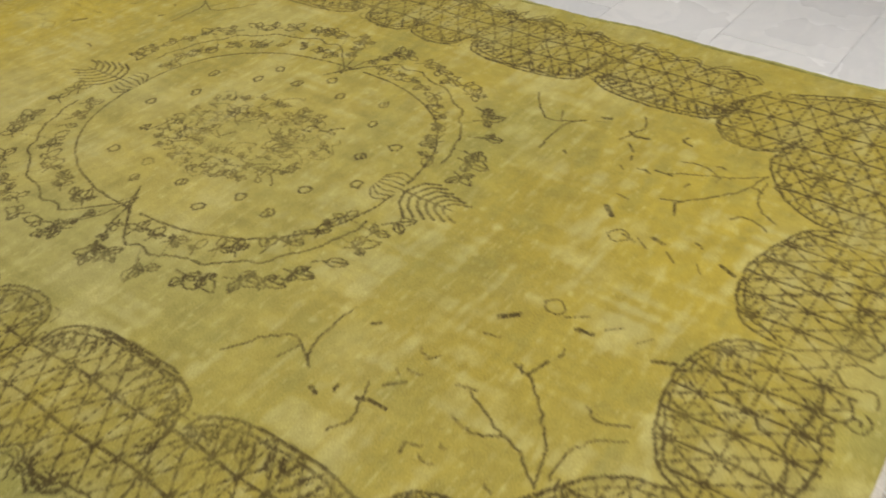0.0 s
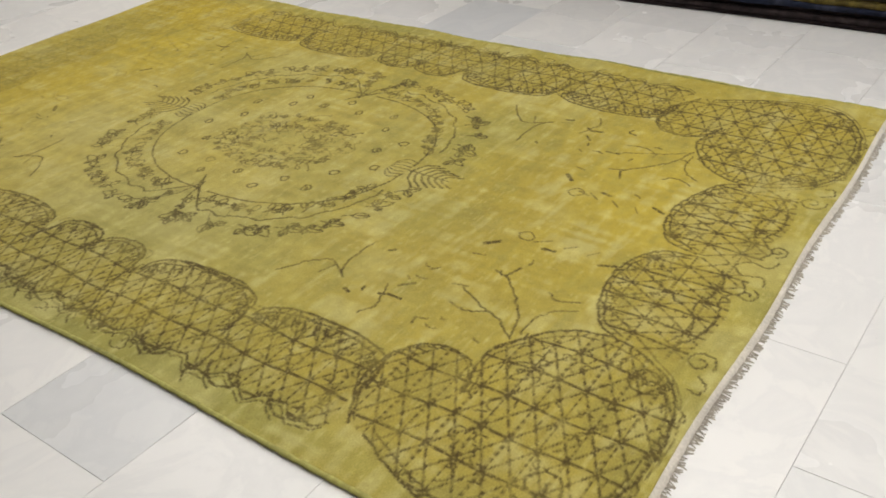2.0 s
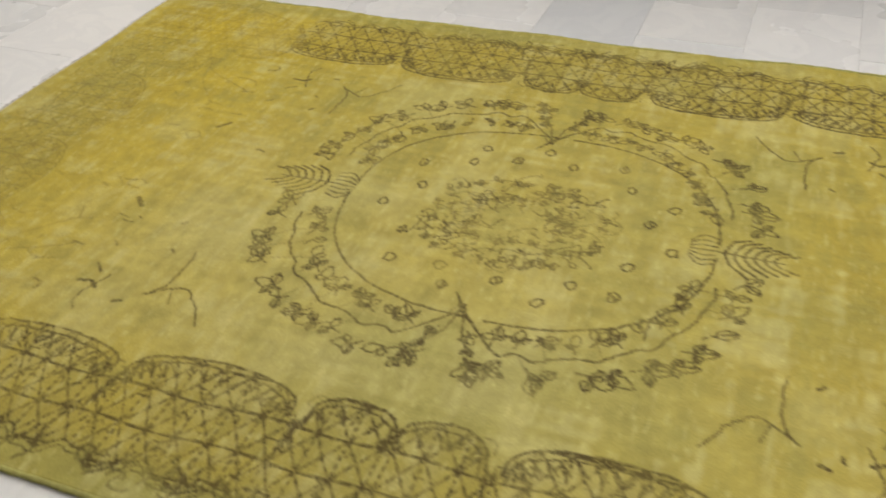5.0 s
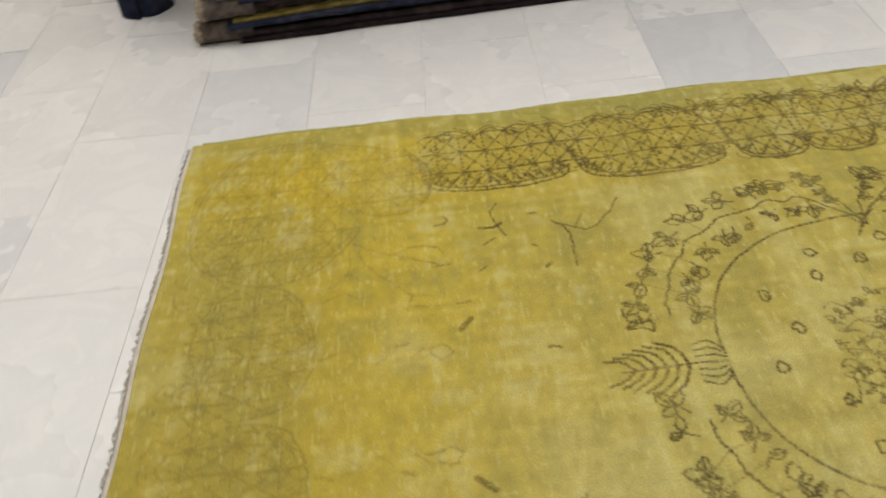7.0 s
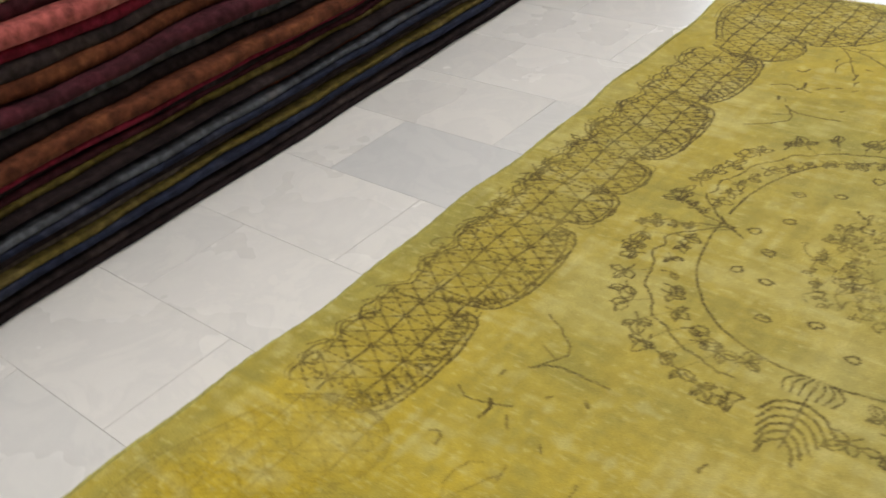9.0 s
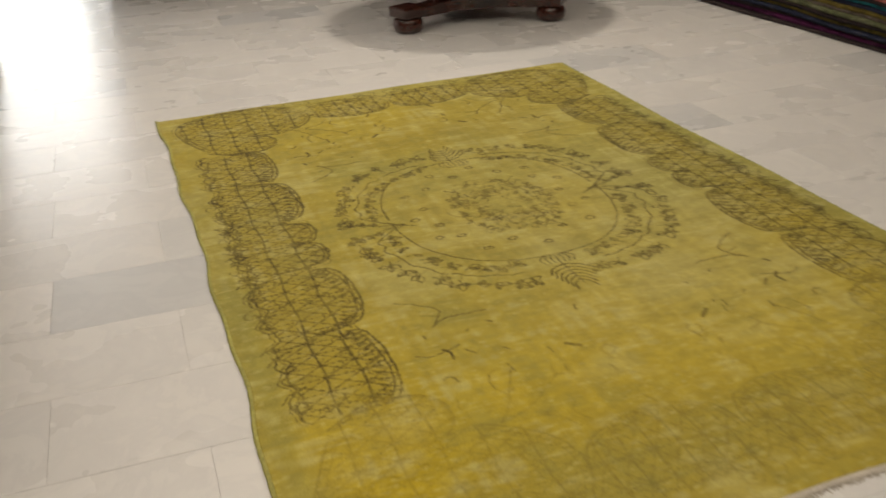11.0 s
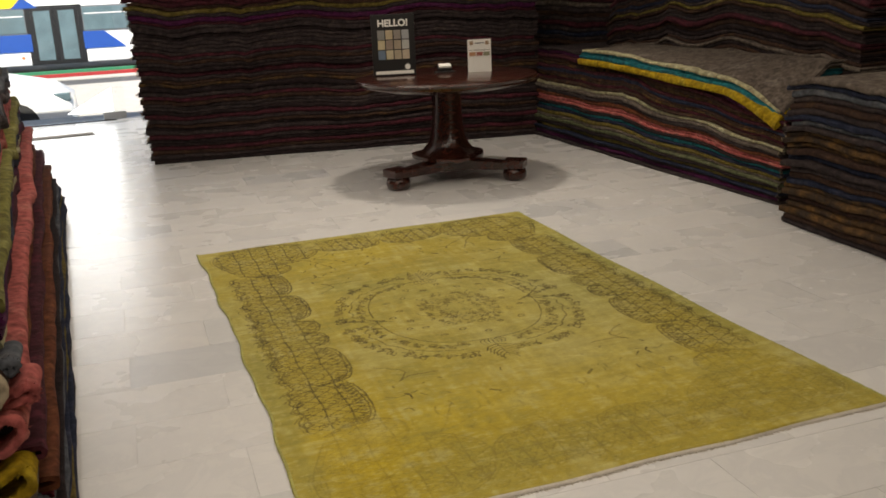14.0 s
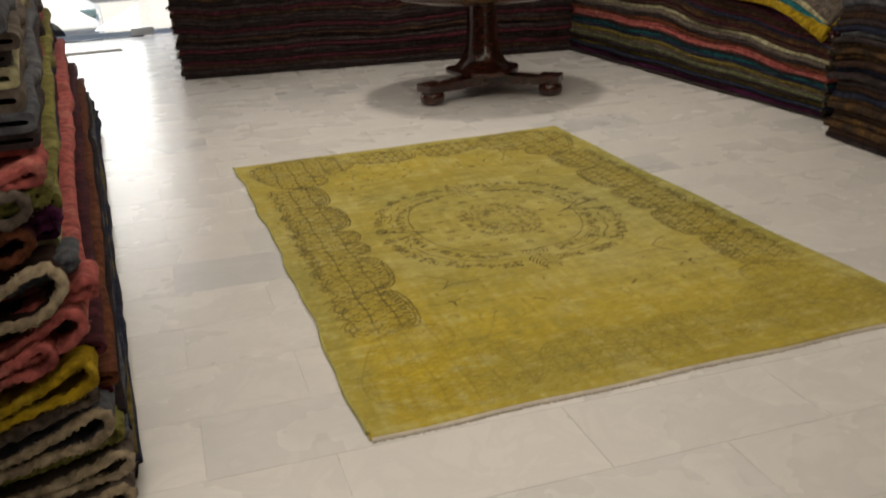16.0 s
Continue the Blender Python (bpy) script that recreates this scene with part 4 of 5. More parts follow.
# corner stack; its two teal top layers stand in for a far wall drape
stack((2.3, 4.75, 0.0), (1, -0.5, 0), (0.5, 1, 0), 1.5, layers_of("char brown wine char black brown char wine char brown black char wine char brown char purple char brown char navy char wine char brown char taupe wine char navy teal teal", 0.038, 0.05, 6), 0.9, lean=lambda s: 0.12, group="carpets in the corner stack", segs=14, where="the corner stack")
# west stack along the rug
WEST_HEIGHT = 1.57
# black in the lowest layers partly paints the shade at the stack's foot
WEST = "black char black navy olive taupe black navy grey rust black olive wine black crimson rust black grey wine rust char crimson coral wine cream purple navy lime coral coral char grey taupe cream char taupe grey navy taupe char grey taupe navy grey char navy"
west = layers_of(WEST, 0.036, 0.050, 8)
west = [(c, t * (0.50 if i < 15 else 1.0) * (1.4 if i in (22, 28, 29) else 1.0)) for i, (c, t) in enumerate(west)]
west = [(c, t * WEST_HEIGHT / sum(q for _, q in west)) for c, t in west]
stack((-1.60, -1.45, 0.0), (-0.032, 1, 0), (-1, -0.032, 0), 4.75, west, 1.25, lean=lambda s: 0.08 + 0.17 * s, group="carpets in the west stack", segs=54, ragged=0.03, where="the tall west stack")


def open_loop(x, y, zc, h, depth, slope, back, cloth, rim):
    """The open end of a thick folded carpet: a hairpin of cloth with a shaggy cut rim."""
    r = random.Random(int(1000 * zc))
    th = 0.011
    half_h = h / 2 - th
    nose = half_h * 1.35
    line = []
    for k in range(10):
        f = 1 - k / 9
        d = nose + (depth - nose) * f
        gap = half_h * (0.34 + 0.66 * math.exp(-(d - nose) / (0.8 * h)))
        line.append((d, -gap))
    for k in range(1, 12):
        a = -math.pi / 2 + math.pi * k / 12
        line.append((nose * (1 - math.cos(a)), half_h * math.sin(a)))
    line += [(d, -g) for d, g in line[:10][::-1]]
    line = [(d, g - slope * max(0.0, d - 0.02) * math.exp(-d * 1.2) + 0.005 * noise.noise(Vector((d * 14, g * 25, zc * 9)))) for d, g in line]
    n = len(line)
    norms = []
    for k in range(n):
        (da, ga), (db, gb) = line[max(0, k - 1)], line[min(n - 1, k + 1)]
        ln = math.hypot(db - da, gb - ga) or 1.0
        norms.append((-(gb - ga) / ln, (db - da) / ln))
    verts, faces = [], []
    cuts = 7
    for c in range(cuts):
        yy = back * c / (cuts - 1)
        for side in (-1, 1):
            for (d, g), (nx, nz) in zip(line, norms):
                w = side * th * (0.75 + 0.12 * noise.noise(Vector((d * 40, g * 40, yy * 40 + zc))))
                verts.append((-(d + nx * w), yy, g + nz * w))
    for c in range(cuts - 1):
        a, b = 2 * n * c, 2 * n * (c + 1)
        for off in (0, n):
            faces += [(a + off + k, a + off + k + 1, b + off + k + 1, b + off + k) for k in range(n - 1)]
        for k in (0, n - 1):
            faces.append((a + k, a + n + k, b + n + k, b + k))
    for a in (0, 2 * n * (cuts - 1)):
        faces += [(a + k, a + k + 1, a + n + k + 1, a + n + k) for k in range(n - 1)]
    words, mat = CLOTH[cloth]
    ob = smooth(mesh_from("folded_carpet", verts, faces, mat), 60)
    ob.location = (x, y, zc)
    tagged(ob, f"thick folded {words} carpet with an open looped end", "carpet", "carpets in the west stack")
    # shaggy rim: a rough cord with short tufts along the cut edge
    bm, rings, fine = bmesh.new(), [], []
    for (da, ga), (db, gb) in zip(line, line[1:]):
        m = max(1, int(math.hypot(db - da, gb - ga) / 0.008))
        fine += [Vector((-(da + (db - da) * q / m), 0, ga + (gb - ga) * q / m)) for q in range(m)]
    for k, c in enumerate(fine):
        t = (fine[min(k + 1, len(fine) - 1)] - fine[max(k - 1, 0)]).normalized()
        across = t.cross(Vector((0, 1, 0))).normalized()
        loop = []
        for q in range(7):
            a = 2 * math.pi * q / 7
            rr = 0.0125 * (1 + 0.38 * r.uniform(-1, 1))
            loop.append(bm.verts.new(c + across * rr * math.cos(a) + Vector((0, rr * 1.1 * math.sin(a) - 0.004, 0))))
        rings.append(loop)
        for _ in range(3):
            a = r.uniform(0, 2 * math.pi)
            root = c + across * 0.009 * math.cos(a) + Vector((0, 0.010 * math.sin(a) - 0.004, 0))
            tip = root + (across * math.cos(a) * 0.9 + Vector((0, min(0.2, math.sin(a)) - 0.3, 0)) + t * r.uniform(-0.6, 0.6)) * r.uniform(0.006, 0.013)
            w = t * 0.0022
            bm.faces.new([bm.verts.new(q) for q in (root - w, root + w, tip)])
    for a, b in zip(rings, rings[1:]):
        for q in range(7):
            bm.faces.new((a[q], a[(q + 1) % 7], b[(q + 1) % 7], b[q]))
    smooth(part("frayed_edge", bm, CLOTH[rim][1], ob, "shaggy " + CLOTH[rim][0] + " edge"), 70)


# loops at the south end, from the floor up
open_loop(-1.610, -1.56, 0.040, 0.075, 0.45, 0.25, 0.17, "taupe", "beige")
open_loop(-1.600, -1.53, 0.118, 0.080, 0.50, 0.30, 0.16, "taupe", "beige")
open_loop(-1.612, -1.50, 0.185, 0.055, 0.45, 0.35, 0.10, "lime", "lime")
open_loop(-1.625, -1.55, 0.245, 0.095, 0.50, 0.42, 0.17, "grey", "beige")
open_loop(-1.652, -1.54, 0.318, 0.055, 0.50, 0.46, 0.15, "taupe", "taupe")
open_loop(-1.640, -1.57, 0.388, 0.088, 0.50, 0.48, 0.18, "gold", "gold")
open_loop(-1.715, -1.57, 0.448, 0.075, 0.40, 0.40, 0.15, "coral", "coral")
open_loop(-1.642, -1.55, 0.505, 0.098, 0.42, 0.50, 0.17, "coral", "coral")
open_loop(-1.608, -1.50, 0.572, 0.055, 0.40, 0.40, 0.12, "coral", "coral")
open_loop(-1.640, -1.50, 0.640, 0.052, 0.40, 0.40, 0.12, "grey", "grey")
open_loop(-1.668, -1.56, 0.612, 0.130, 0.50, 0.45, 0.18, "brown", "beige")
open_loop(-1.715, -1.55, 0.715, 0.085, 0.40, 0.35, 0.16, "wine", "rust")
open_loop(-1.660, -1.49, 0.745, 0.050, 0.40, 0.35, 0.10, "purple", "purple")
open_loop(-1.705, -1.56, 0.800, 0.085, 0.40, 0.30, 0.17, "grey", "taupe")
open_loop(-1.664, -1.53, 0.812, 0.052, 0.30, 0.35, 0.14, "lime", "lime")
open_loop(-1.668, -1.54, 0.862, 0.060, 0.40, 0.30, 0.16, "coral", "coral")

# rolled carpets standing past the west stack
def carpet_roll(x, y, r, h, cloth, label):
    bm = bmesh.new()
    n = 44
    rings = []
    for zz in (0.0, 0.02, h * 0.5, h):
        ring = []
        for k in range(n * 3):
            a = 2 * math.pi * k / n
            rr = r * (0.35 + 0.65 * k / (3 * n)) + 0.003 * math.sin(5 * a)
            ring.append(bm.verts.new((rr * math.cos(a), rr * math.sin(a), zz)))
        rings.append(ring)
    for a, b in zip(rings, rings[1:]):
        for k in range(n * 3 - 1):
            bm.faces.new((a[k], a[k + 1], b[k + 1], b[k]))
    me = bpy.data.meshes.new("rolled_carpet")
    bm.to_mesh(me)
    bm.free()
    me.materials.append(CLOTH[cloth][1])
    ob = new("rolled_carpet", me)
    ob.location = (x, y, 0)
    mod = ob.modifiers.new("thick", "SOLIDIFY")
    mod.thickness = 0.01
    smooth(ob, 60)
    tagged(ob, label, "carpet", "rolled carpets")


carpet_roll(-1.98, -1.80, 0.10, 1.0, "navy", "rolled navy and purple carpet standing on its end")
carpet_roll(-2.2, -1.72, 0.08, 0.95, "rust", "rolled rust brown carpet standing on its end")

# ---- the round table ----
TX, TY, TZ = 0.99, 2.76, 0.77
table = tagged(empty("pedestal_table", TX, TY, 0), "round dark mahogany pedestal table on three bun feet", "table")
smooth(part("tabletop", lathe([(0.60, TZ - 0.058), (0.64, TZ - 0.052), (0.652, TZ - 0.046), (0.655, TZ - 0.030), (0.662, TZ - 0.026), (0.668, TZ - 0.014), (0.662, TZ - 0.003), (0.652, TZ)], 72), WOOD, table), 35)
part("apron", lathe([(0.30, TZ - 0.085), (0.50, TZ - 0.082), (0.56, TZ - 0.060)], 60), WOOD, table)


def column():
    """Three-sided column with hollowed faces that flares towards its foot."""
    bm = bmesh.new()
    prof = [(0.250, 0.160), (0.268, 0.166), (0.268, 0.192), (0.245, 0.197), (0.215, 0.203), (0.182, 0.226), (0.150, 0.268), (0.128, 0.33), (0.116, 0.41), (0.110, 0.50), (0.108, 0.60), (0.108, 0.672), (0.128, 0.676), (0.132, 0.70)]
    rings = []
    n = 60
    for r, zz in prof:
        ring = []
        for k in range(n):
            a = 2 * math.pi * k / n
            rr = r * (1.0 + 0.07 * math.cos(3 * (a - 0.42)) + 0.02 * math.cos(6 * (a - 0.42)))
            ring.append(bm.verts.new((rr * math.cos(a), rr * math.sin(a), zz)))
        rings.append(ring)
    for a, b in zip(rings, rings[1:]):
        for k in range(n):
            bm.faces.new((a[k], a[(k + 1) % n], b[(k + 1) % n], b[k]))
    bm.faces.new(rings[-1])
    bm.faces.new(rings[0][::-1])
    return bm


smooth(part("column", column(), WOOD, table), 38)
FEET = [radians(a) for a in (201, -38.5, 81)]


def platform():
    bm = bmesh.new()
    lowr, upr = [], []
    n = 72
    for k in range(n):
        a = 2 * math.pi * k / n
        near = min(abs((a - f + math.pi) % (2 * math.pi) - math.pi) for f in FEET)
        r = 0.17 + 0.37 * math.exp(-((near / 0.23) ** 2)) + 0.02 * math.cos(near)
        hgt = 0.165 - 0.035 * min(1, r / 0.5)
        lowr.append(bm.verts.new((r * math.cos(a), r * math.sin(a), 0.085)))
        upr.append(bm.verts.new((r * 0.985 * math.cos(a), r * 0.985 * math.sin(a), hgt)))
    for k in range(n):
        k2 = (k + 1) % n
        bm.faces.new((lowr[k], lowr[k2], upr[k2], upr[k]))
    c0, c1 = bm.verts.new((0, 0, 0.085)), bm.verts.new((0, 0, 0.172))
    for k in range(n):
        k2 = (k + 1) % n
        bm.faces.new((lowr[k2], lowr[k], c0))
        bm.faces.new((upr[k], upr[k2], c1))
    return bm


smooth(part("platform", platform(), WOOD, table), 35)
for f in FEET:
    fx, fy = 0.50 * math.cos(f), 0.50 * math.sin(f)
    block = box(-0.080, 0.080, -0.080, 0.080, 0.092, 0.155, 0.012)
    bmesh.ops.transform(block, matrix=pose(fx, fy, 0, 0, 0, math.degrees(f)), verts=block.verts)
    part("block", block, WOOD, table)
    smooth(part("bun_foot", lathe([(0.055, 0.0), (0.076, 0.008), (0.086, 0.030), (0.088, 0.055), (0.082, 0.078), (0.070, 0.092)], 24, centre=(fx, fy)), WOOD, table), 50)


def letters(text, size, material, parent, m, name="lettering"):
    data = bpy.data.curves.new(name, "FONT")
    data.body, data.size, data.extrude, data.align_x = text, size, 0.0006, "CENTER"
    data.offset = size * 0.035
    ob = new("tmp_text", data)
    bpy.context.view_layer.update()
    me = bpy.data.meshes.new_from_object(ob.evaluated_get(bpy.context.evaluated_depsgraph_get()))
    bpy.data.objects.remove(ob)
    me.name = name
    me.materials.clear()
    me.materials.append(material)
    t = new(name, me)
    t.parent = parent
    t.matrix_basis = m
    return t


# upright poster in a black stand, colour chart below its title
sign = tagged(empty("poster_stand", 0.67, 2.99, TZ, -12), "black framed counter poster with a colour swatch chart", "sign")
sign.scale = (1.1, 1.1, 1.1)
part("frame", box(-0.145, 0.145, -0.006, 0.006, 0.0, 0.405, 0.003), BLACK, sign)
part("foot", box(-0.145, 0.145, 0.006, 0.10, 0.0, 0.006, 0.002), BLACK, sign)
part("rear_leg", box(-0.04, 0.04, 0.03, 0.036, 0.006, 0.22, 0.001), BLACK, sign)
part("base_strip", box(-0.128, 0.128, -0.009, -0.006, 0.012, 0.034), WHITE, sign, "pale strip along the poster's foot")
letters("HELLO!", 0.062, WHITE, sign, pose(0, -0.0085, 0.327, 90), "title")
SWATCH = [(0.20, 0.20, 0.19), (0.42, 0.34, 0.22), (0.25, 0.22, 0.19), (0.30, 0.31, 0.32), (0.45, 0.38, 0.24), (0.26, 0.20, 0.16), (0.32, 0.26, 0.19), (0.38, 0.38, 0.36), (0.12, 0.17, 0.24), (0.44, 0.38, 0.25), (0.36, 0.30, 0.21), (0.42, 0.34, 0.25)]
for k, c in enumerate(SWATCH):
    sx, sz = -0.105 + 0.054 * (k % 4), 0.242 - 0.066 * (k // 4)
    part("swatch", box(sx, sx + 0.047, -0.009, -0.006, sz, sz + 0.060), plain("swatch_ink", c, 0.5, vary=0.15, scale=50), sign)
badge = lathe([(0.018, 0), (0.018, 0.003)], 24)
bmesh.ops.transform(badge, matrix=pose(0.088, -0.006, 0.058, 90), verts=badge.verts)
part("badge", badge, WHITE, sign, "round pale badge")

# small white leaflet holder
leaflet = tagged(empty("leaflet_stand", 1.265, 2.78, TZ, -14), "white leaflet standing in a clear holder on table", "leaflet")
leaflet.scale = (1.12, 1.12, 1.06)
part("leaflet", box(-0.078, 0.078, -0.003, 0.003, 0.0, 0.225, 0.001), WHITE, leaflet)
part("foot", box(-0.078, 0.078, 0.003, 0.06, 0.0, 0.005, 0.001), CLEAR, leaflet)
for k, c in enumerate(((0.40, 0.20, 0.10), (0.35, 0.10, 0.07), (0.22, 0.22, 0.14))):
    part("picture", box(-0.068 + 0.047 * k, -0.026 + 0.047 * k, -0.005, -0.003, 0.112, 0.138), plain("leaflet_ink", c, 0.5, vary=0.4, scale=90), leaflet)
part("bar", box(-0.068, 0.068, -0.0045, -0.003, 0.150, 0.153), BLACK, leaflet)
for k in (-1, 1):
    part("mark", box(0.052 * k - 0.012, 0.052 * k + 0.012, -0.0045, -0.003, 0.186, 0.212), plain("mark_ink", (0.30, 0.20, 0.12), 0.5), leaflet)
part("bar", box(-0.03, 0.03, -0.0045, -0.003, 0.196, 0.202), BLACK, leaflet)

# card tray with a stack of cards
tray = tagged(empty("card_tray", 1.05, 2.95, TZ, -10), "small dark tray holding white business cards", "tray")
part("tray", box(-0.075, 0.075, -0.035, 0.045, 0.0, 0.008, 0.003), BLACK, tray)
part("holder", box(-0.052, 0.052, -0.012, 0.035, 0.008, 0.040, 0.003), BLACK, tray)
cards = box(-0.047, 0.047, -0.028, 0.03, 0.0, 0.014, 0.001)
bmesh.ops.transform(cards, matrix=pose(0, 0.002, 0.043, 18), verts=cards.verts)
part("cards", cards, WHITE, tray, "stack of white cards")

# ---- glass front, door and mat ----
door = tagged(empty("door_1", -1.13, Y1 + 0.06, 0), "frameless clear glass shop door with steel fittings", "door", kind="structure")
pane = part("pane", box(-1.58, -0.04, -0.006, 0.006, 0.012, 2.50, 0.002), CLEAR, door, "clear glass leaf")
pane.visible_shadow = False
part("bottom_fitting", box(-0.30, -0.04, -0.03, 0.03, 0.014, 0.10, 0.006), STEEL, door, "steel patch fitting")
part("top_fitting", box(-0.30, -0.04, -0.03, 0.03, 2.44, 2.51, 0.006), STEEL, door, "steel patch fitting")
part("threshold", box(-1.58, -0.16, -0.02, 0.02, 0.0, 0.012, 0.003), BLACK, door, "black rubber threshold bar")
window_1 = tagged(empty("window_1", FRONT_L, Y1 + 0.06, 0), "large clear shop window beside the glass door", "window", kind="structure")
pane = part("pane", box(0.03, 1.60, -0.006, 0.006, 0.012, 2.53, 0.002), CLEAR, window_1)
pane.visible_shadow = False
part("window_frame", box(1.605, 1.655, -0.025, 0.025, 0.0, 2.54, 0.003), STEEL, window_1)
mat_strip = tagged(finish("door_mat", box(-0.40, 0.40, -0.085, 0.085, 0.0, 0.008, 0.003), DARK_MAT), "narrow brown door mat on the marble", "mat")
mat_strip.matrix_world = pose(-1.95, 7.02, 0.0005, 0, 0, 4)

# ---- the street ----
ASPHALT = plain("asphalt", (0.055, 0.055, 0.057), 0.85, vary=0.25, scale=40, bump=0.4)
PAVING = plain("paving", (0.36, 0.34, 0.31), 0.8, vary=0.15, scale=25, bump=0.2)


def street_height(yy):
    return -0.03 if yy < 9.0 else -0.6 - 0.34 * min(1.0, max(0.0, (yy - 9.0) / 17.0))


bm = bmesh.new()
rows = []
for yy in (8.3, 8.98, 9.0, 10.0, 12, 16, 20, 24, 26, 40, 120, 900):
    rows.append([bm.verts.new((xx, yy, street_height(yy))) for xx in (-900, -60, -12, 0, 12, 60, 900)])
for a, b in zip(rows, rows[1:]):
    for k in range(6):
        bm.faces.new((a[k], a[k + 1], b[k + 1], b[k]))
bmesh.ops.recalc_face_normals(bm, faces=bm.faces)
if bm.faces[:][0].normal.z < 0:
    bmesh.ops.reverse_faces(bm, faces=bm.faces)
tagged(finish("ground", bm, ASPHALT), "grey asphalt street sloping down from the pavement", "street", kind="structure")
tagged(finish("pavement", box(-14, 14, 8.3, 8.97, -0.6, -0.02, 0.01), PAVING), "pale paved pavement outside the shop door", "pavement", kind="structure")
# added pale slab; its colour stands in for the glare of sunlit ground
tagged(finish("glare_slab", box(-14, 14, 8.98, 20.5, -0.95, -0.585, 0.01), PAVING), "added pale slab below the shop door standing in for sun glare", "pavement", kind="structure")
kerb = box(-16, 16, 26.4, 27.2, -1.05, -0.90, 0.01)
tagged(finish("kerb", kerb, PAVING), "pale concrete kerb along the bus lane", "kerb", kind="structure")
for k, (c, words) in enumerate((((0.015, 0.16, 0.075), "green"), ((0.30, 0.02, 0.02), "red"))):
    strip = finish("lane_rail", box(-16, 16, 28.0 - 0.25 * k, 28.08 - 0.25 * k, -0.95, -0.74 - 0.09 * k, 0.01), plain("rail_paint", c, 0.5))
    tagged(strip, f"low {words} painted rail along the bus lane", "rail", kind="structure")

BUS_WHITE, BUS_BLUE, BUS_YELLOW = plain("bus_white", (0.75, 0.76, 0.76), 0.3, vary=0.04), plain("bus_blue", (0.012, 0.065, 0.30), 0.3, vary=0.05), plain("bus_yellow", (0.75, 0.52, 0.02), 0.3, vary=0.05)
# opaque panes; their blue-grey colour includes a painted sky reflection
BUS_GLASS = plain("bus_window", (0.10, 0.15, 0.17), 0.08, vary=0.3, scale=2)
RUBBER = plain("rubber", (0.02, 0.02, 0.02), 0.85)
LAMP_RED = plain("lamp_amber", (0.55, 0.16, 0.03), 0.3)
bus = tagged(empty("bus", -2.8, 30.0, -0.94), "white blue and yellow city bus in the street", "bus")
part("body", box(-5.5, 6.5, 0.0, 2.5, 0.28, 2.95, 0.06), BUS_WHITE, bus)
part("stripe", box(-5.4, -0.6, -0.02, -0.004, 2.12, 2.55), BUS_YELLOW, bus, "yellow roof stripe")
part("stripe", box(3.5, 6.4, -0.02, -0.004, 0.95, 1.42), BUS_YELLOW, bus, "yellow side stripe")
for pts in (((-2.2, 0.72), (-0.62, 0.72), (-0.62, 1.28), (-1.9, 1.28)), ((0.98, 0.72), (2.3, 0.72), (1.65, 1.28), (0.98, 1.28)), ((-1.1, 2.10), (-0.3, 2.10), (-0.75, 2.45))):
    bm = bmesh.new()
    f = bm.faces.new([bm.verts.new((x_, -0.004, z_)) for x_, z_ in pts])
    ext = bmesh.ops.extrude_face_region(bm, geom=[f])
    bmesh.ops.translate(bm, vec=(0, -0.02, 0), verts=[q for q in ext["geom"] if isinstance(q, bmesh.types.BMVert)])
    part("panel", bm, BUS_BLUE, bus, "blue painted panel")
for xa, xb in ((-5.2, -4.0), (-3.9, -2.3), (-2.2, -0.75), (1.05, 2.5), (2.6, 4.2), (4.3, 6.2)):
    win = part("window", box(xa, xb, -0.025, -0.003, 1.32, 2.06, 0.008), BUS_GLASS, bus)
    part("transom", box(xa + 0.04, xb - 0.04, -0.035, -0.025, 1.84, 1.87), BUS_WHITE, win)
part("door_frame", box(-0.72, 1.02, -0.014, -0.002, 0.28, 2.16), BLACK, bus)
for xa, xb in ((-5.3, -0.72), (1.02, 6.3)):
    part("window_band", box(xa, xb, -0.012, -0.002, 1.27, 2.11), plain("band_grey", (0.10, 0.11, 0.12), 0.4), bus)
for xa in (-0.55, 0.20):
    leaf = part("door", box(xa, xa + 0.68, -0.03, -0.003, 0.30, 2.10, 0.01), BLACK, bus, "folding bus door")
    part("pane", box(xa + 0.09, xa + 0.59, -0.04, -0.03, 0.42, 2.0, 0.006), BUS_GLASS, leaf)
for xx in (-3.6, 4.6):
    w = lathe([(0.30, -0.02), (0.48, 0.0), (0.48, 0.26), (0.30, 0.28)], 28)
    bmesh.ops.transform(w, matrix=pose(xx, 0.26, 0.48, 90), verts=w.verts)
    part("wheel", w, RUBBER, bus)
for xx in (-1.0, 3.0):
    part("side_lamp", box(xx, xx + 0.1, -0.02, -0.003, 0.5, 0.57), LAMP_RED, bus)

# white car at the kerb
CAR = plain("car_white", (0.72, 0.73, 0.74), 0.22, vary=0.03)
car = tagged(empty("car", -3.95, 10.6, -0.585), "white parked car at the kerb", "car")
bm = bmesh.new()
prof = [(-2.1, 0.25), (-2.1, 0.85), (-1.6, 0.95), (-1.0, 1.42), (0.35, 1.44), (1.05, 0.98), (1.85, 0.80), (2.12, 0.62), (2.15, 0.28)]
sides = []
for yy, inset in ((0.0, 0.06), (0.12, 0.0), (1.58, 0.0), (1.7, 0.06)):
    sides.append([bm.verts.new((x_ * (1 - inset * 0.4), yy, z_ - (inset if z_ > 0.5 else 0))) for x_, z_ in prof])
for a, b in zip(sides, sides[1:]):
    for k in range(len(prof)):
        k2 = (k + 1) % len(prof)
        bm.faces.new((a[k], a[k2], b[k2], b[k]))
bm.faces.new(sides[0][::-1])
bm.faces.new(sides[-1])
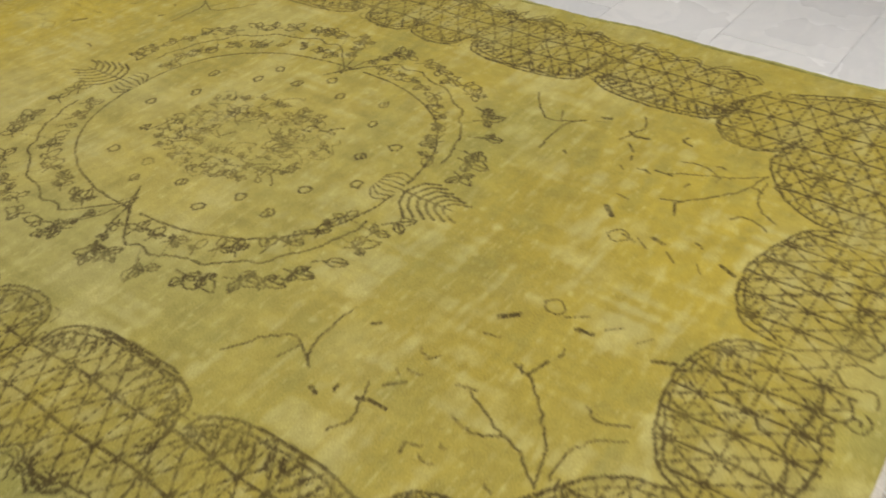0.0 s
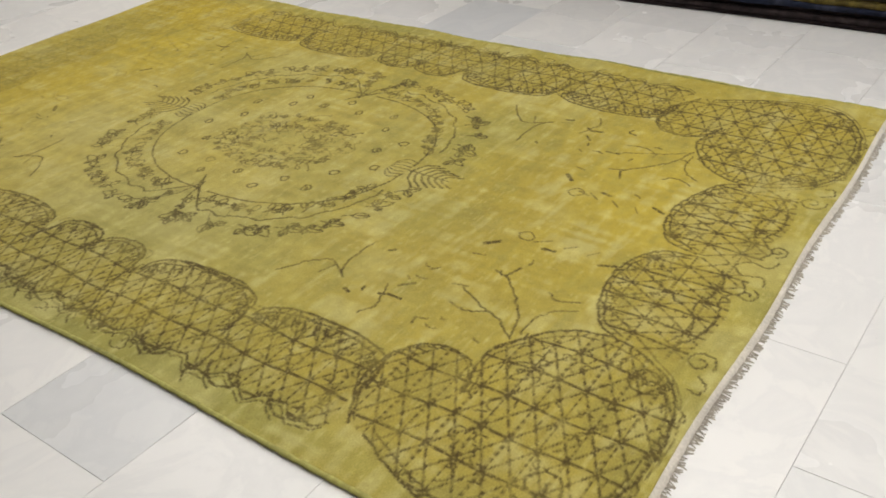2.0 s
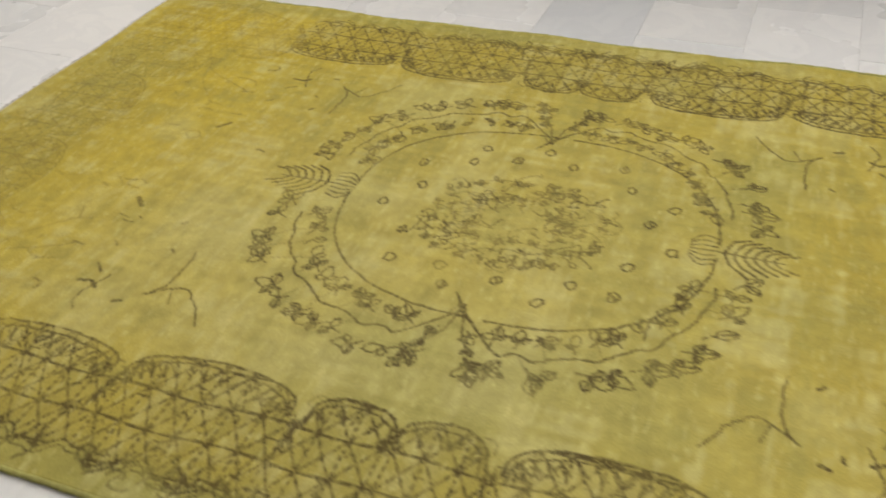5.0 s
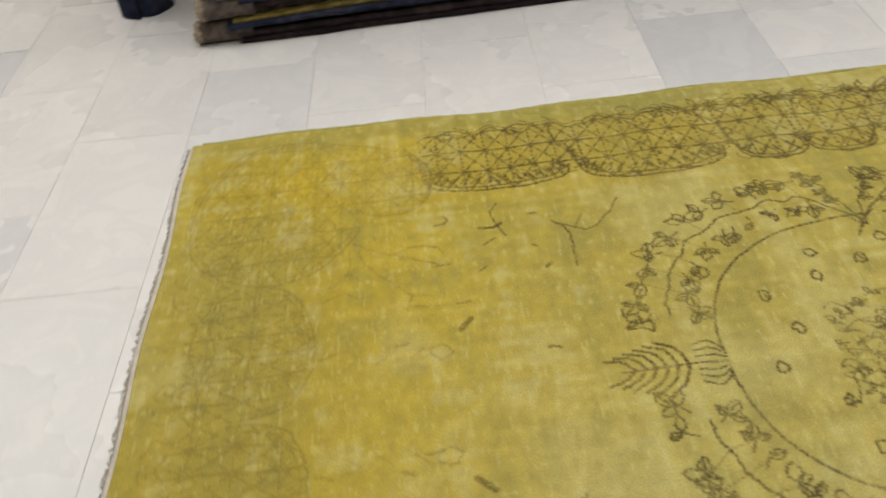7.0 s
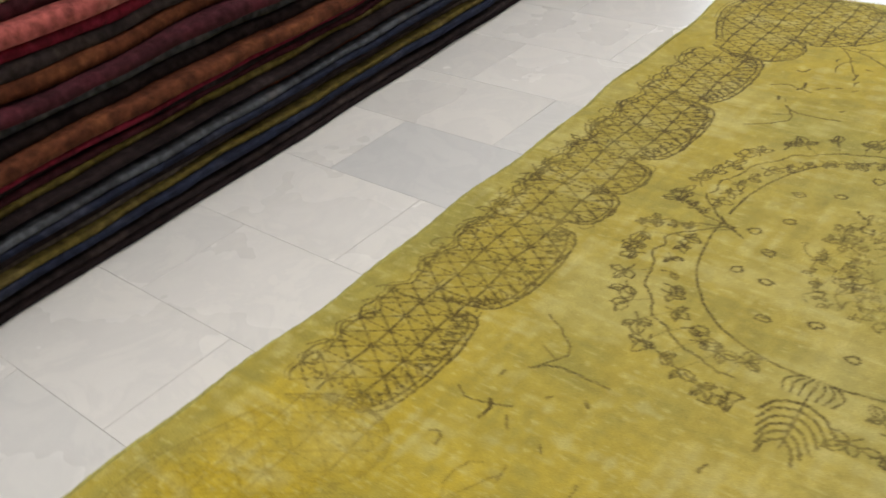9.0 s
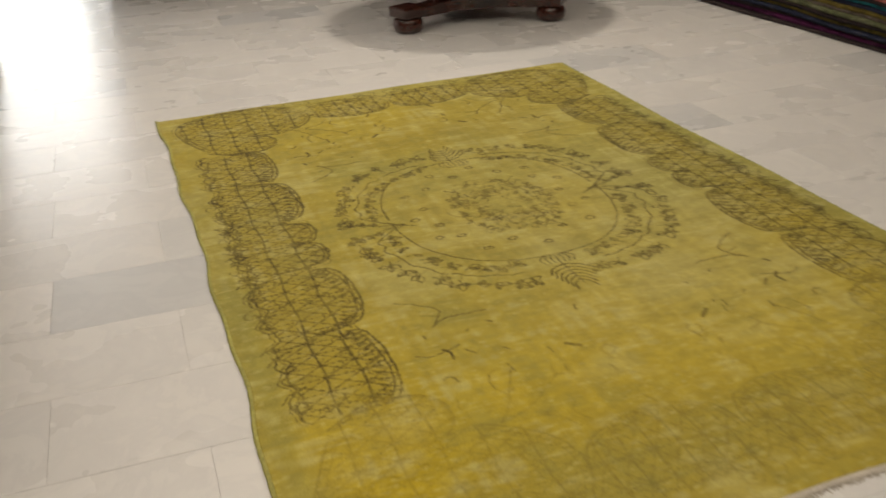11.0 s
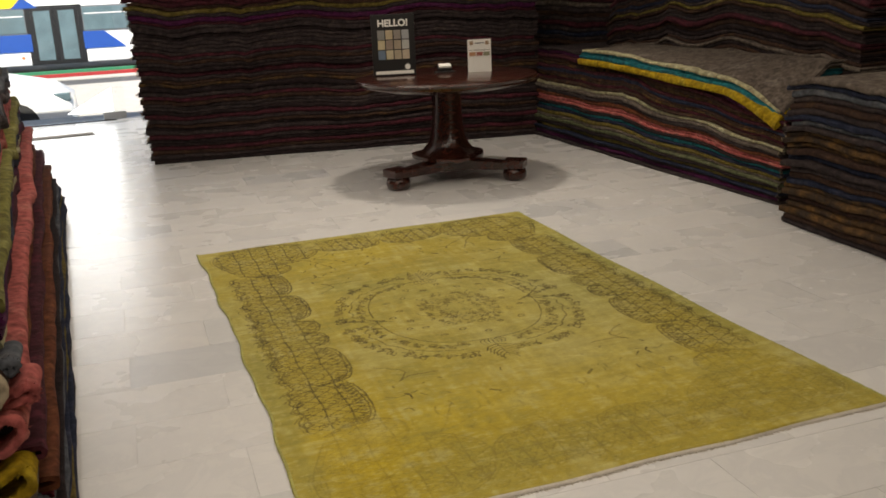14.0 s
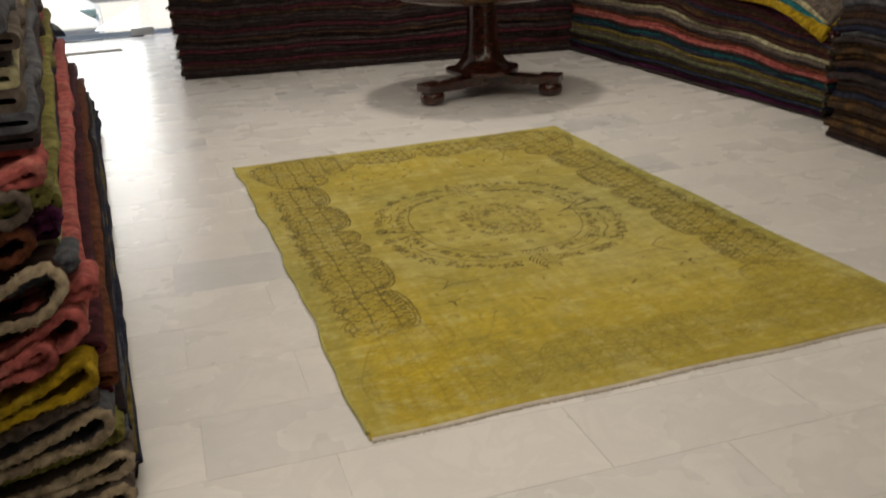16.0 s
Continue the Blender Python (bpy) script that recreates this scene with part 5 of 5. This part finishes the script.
smooth(part("body", bm, CAR, car), 50)
for pts in (((-1.35, 0.98), (-0.95, 1.34), (-0.35, 1.35), (-0.35, 0.98)), ((-0.28, 0.98), (-0.28, 1.35), (0.3, 1.35), (0.85, 0.98))):
    bm = bmesh.new()
    bm.faces.new([bm.verts.new((x_, 0.02, z_)) for x_, z_ in pts])
    f = bmesh.ops.extrude_face_region(bm, geom=list(bm.faces))
    bmesh.ops.translate(bm, vec=(0, -0.03, 0), verts=[q for q in f["geom"] if isinstance(q, bmesh.types.BMVert)])
    part("window", bm, BUS_GLASS, car)
for xx in (-1.3, 1.35):
    w = lathe([(0.18, -0.02), (0.31, 0.0), (0.31, 0.2), (0.18, 0.22)], 24)
    bmesh.ops.transform(w, matrix=pose(xx, 0.2, 0.31, 90), verts=w.verts)
    part("wheel", w, RUBBER, car)
part("headlight", box(1.86, 2.1, 0.02, 0.3, 0.60, 0.72, 0.02), BUS_GLASS, car)

# far side of the street
far = tagged(empty("far_building", 0, 52, -0.94), "pale plastered building across the street", "building")
FACADE = plain("facade_plaster", (0.55, 0.52, 0.47), 0.85, vary=0.1, scale=2)
part("wall", box(-40, 40, 0, 6, 0, 14), FACADE, far)
part("roof", box(-40.3, 40.3, -0.3, 6.3, 14, 14.4), FACADE, far)
for fl in range(4):
    for k in range(-9, 9):
        win = part("window", box(k * 4 + 1, k * 4 + 2.6, -0.05, -0.004, 1.2 + fl * 3.2, 3.0 + fl * 3.2), BUS_GLASS, far)

# ---- marble slabs of the floor ----
SLAB_X, SLAB_Y, GAP = 0.652, 0.325, 0.0009
slab_bm = box(GAP / 2, SLAB_X - GAP / 2, GAP / 2, SLAB_Y - GAP / 2, -0.014, 0.0)
bmesh.ops.bevel(slab_bm, geom=[ed for ed in slab_bm.edges if all(q.co.z > -0.001 for q in ed.verts)], offset=0.0005, segments=1, affect="EDGES")
slab_me = bpy.data.meshes.new("slab")
slab_bm.to_mesh(slab_me)
slab_bm.free()
slab_me.materials.append(MARBLE)
rest_v, rest_f = [], []
for row in range(-19, 26):
    ya = -0.22 + SLAB_Y * row
    shift = -1.43 if row % 2 == 0 else -1.10
    for col in range(-6, 10):
        xa = shift + SLAB_X * col
        if xa < X0 + 0.0 or xa + SLAB_X > X1 or ya < Y0 or ya + SLAB_Y > 8.3:
            continue
        if -2.2 < xa < 2.5 and -2.9 < ya < 6.2:
            ob = new("slab", slab_me)
            ob.parent = floor
            ob.location = (xa, ya - 0.02 * (xa + 1.3), 0)
            ob.rotation_euler = (0, 0, -0.02)
        else:
            b0 = len(rest_v)
            g = GAP / 2
            for zz in (-0.014, 0.0):
                rest_v += [(px_, py_ - 0.02 * (px_ + 1.3), zz) for px_, py_ in ((xa + g, ya + g), (xa + SLAB_X - g, ya + g), (xa + SLAB_X - g, ya + SLAB_Y - g), (xa + g, ya + SLAB_Y - g))]
            rest_f += [(b0 + 4, b0 + 5, b0 + 6, b0 + 7)] + [(b0 + k, b0 + (k + 1) % 4, b0 + 4 + (k + 1) % 4, b0 + 4 + k) for k in range(4)]
tagged(mesh_from("slabs", rest_v, rest_f, MARBLE_REST, floor), kind="stuff")
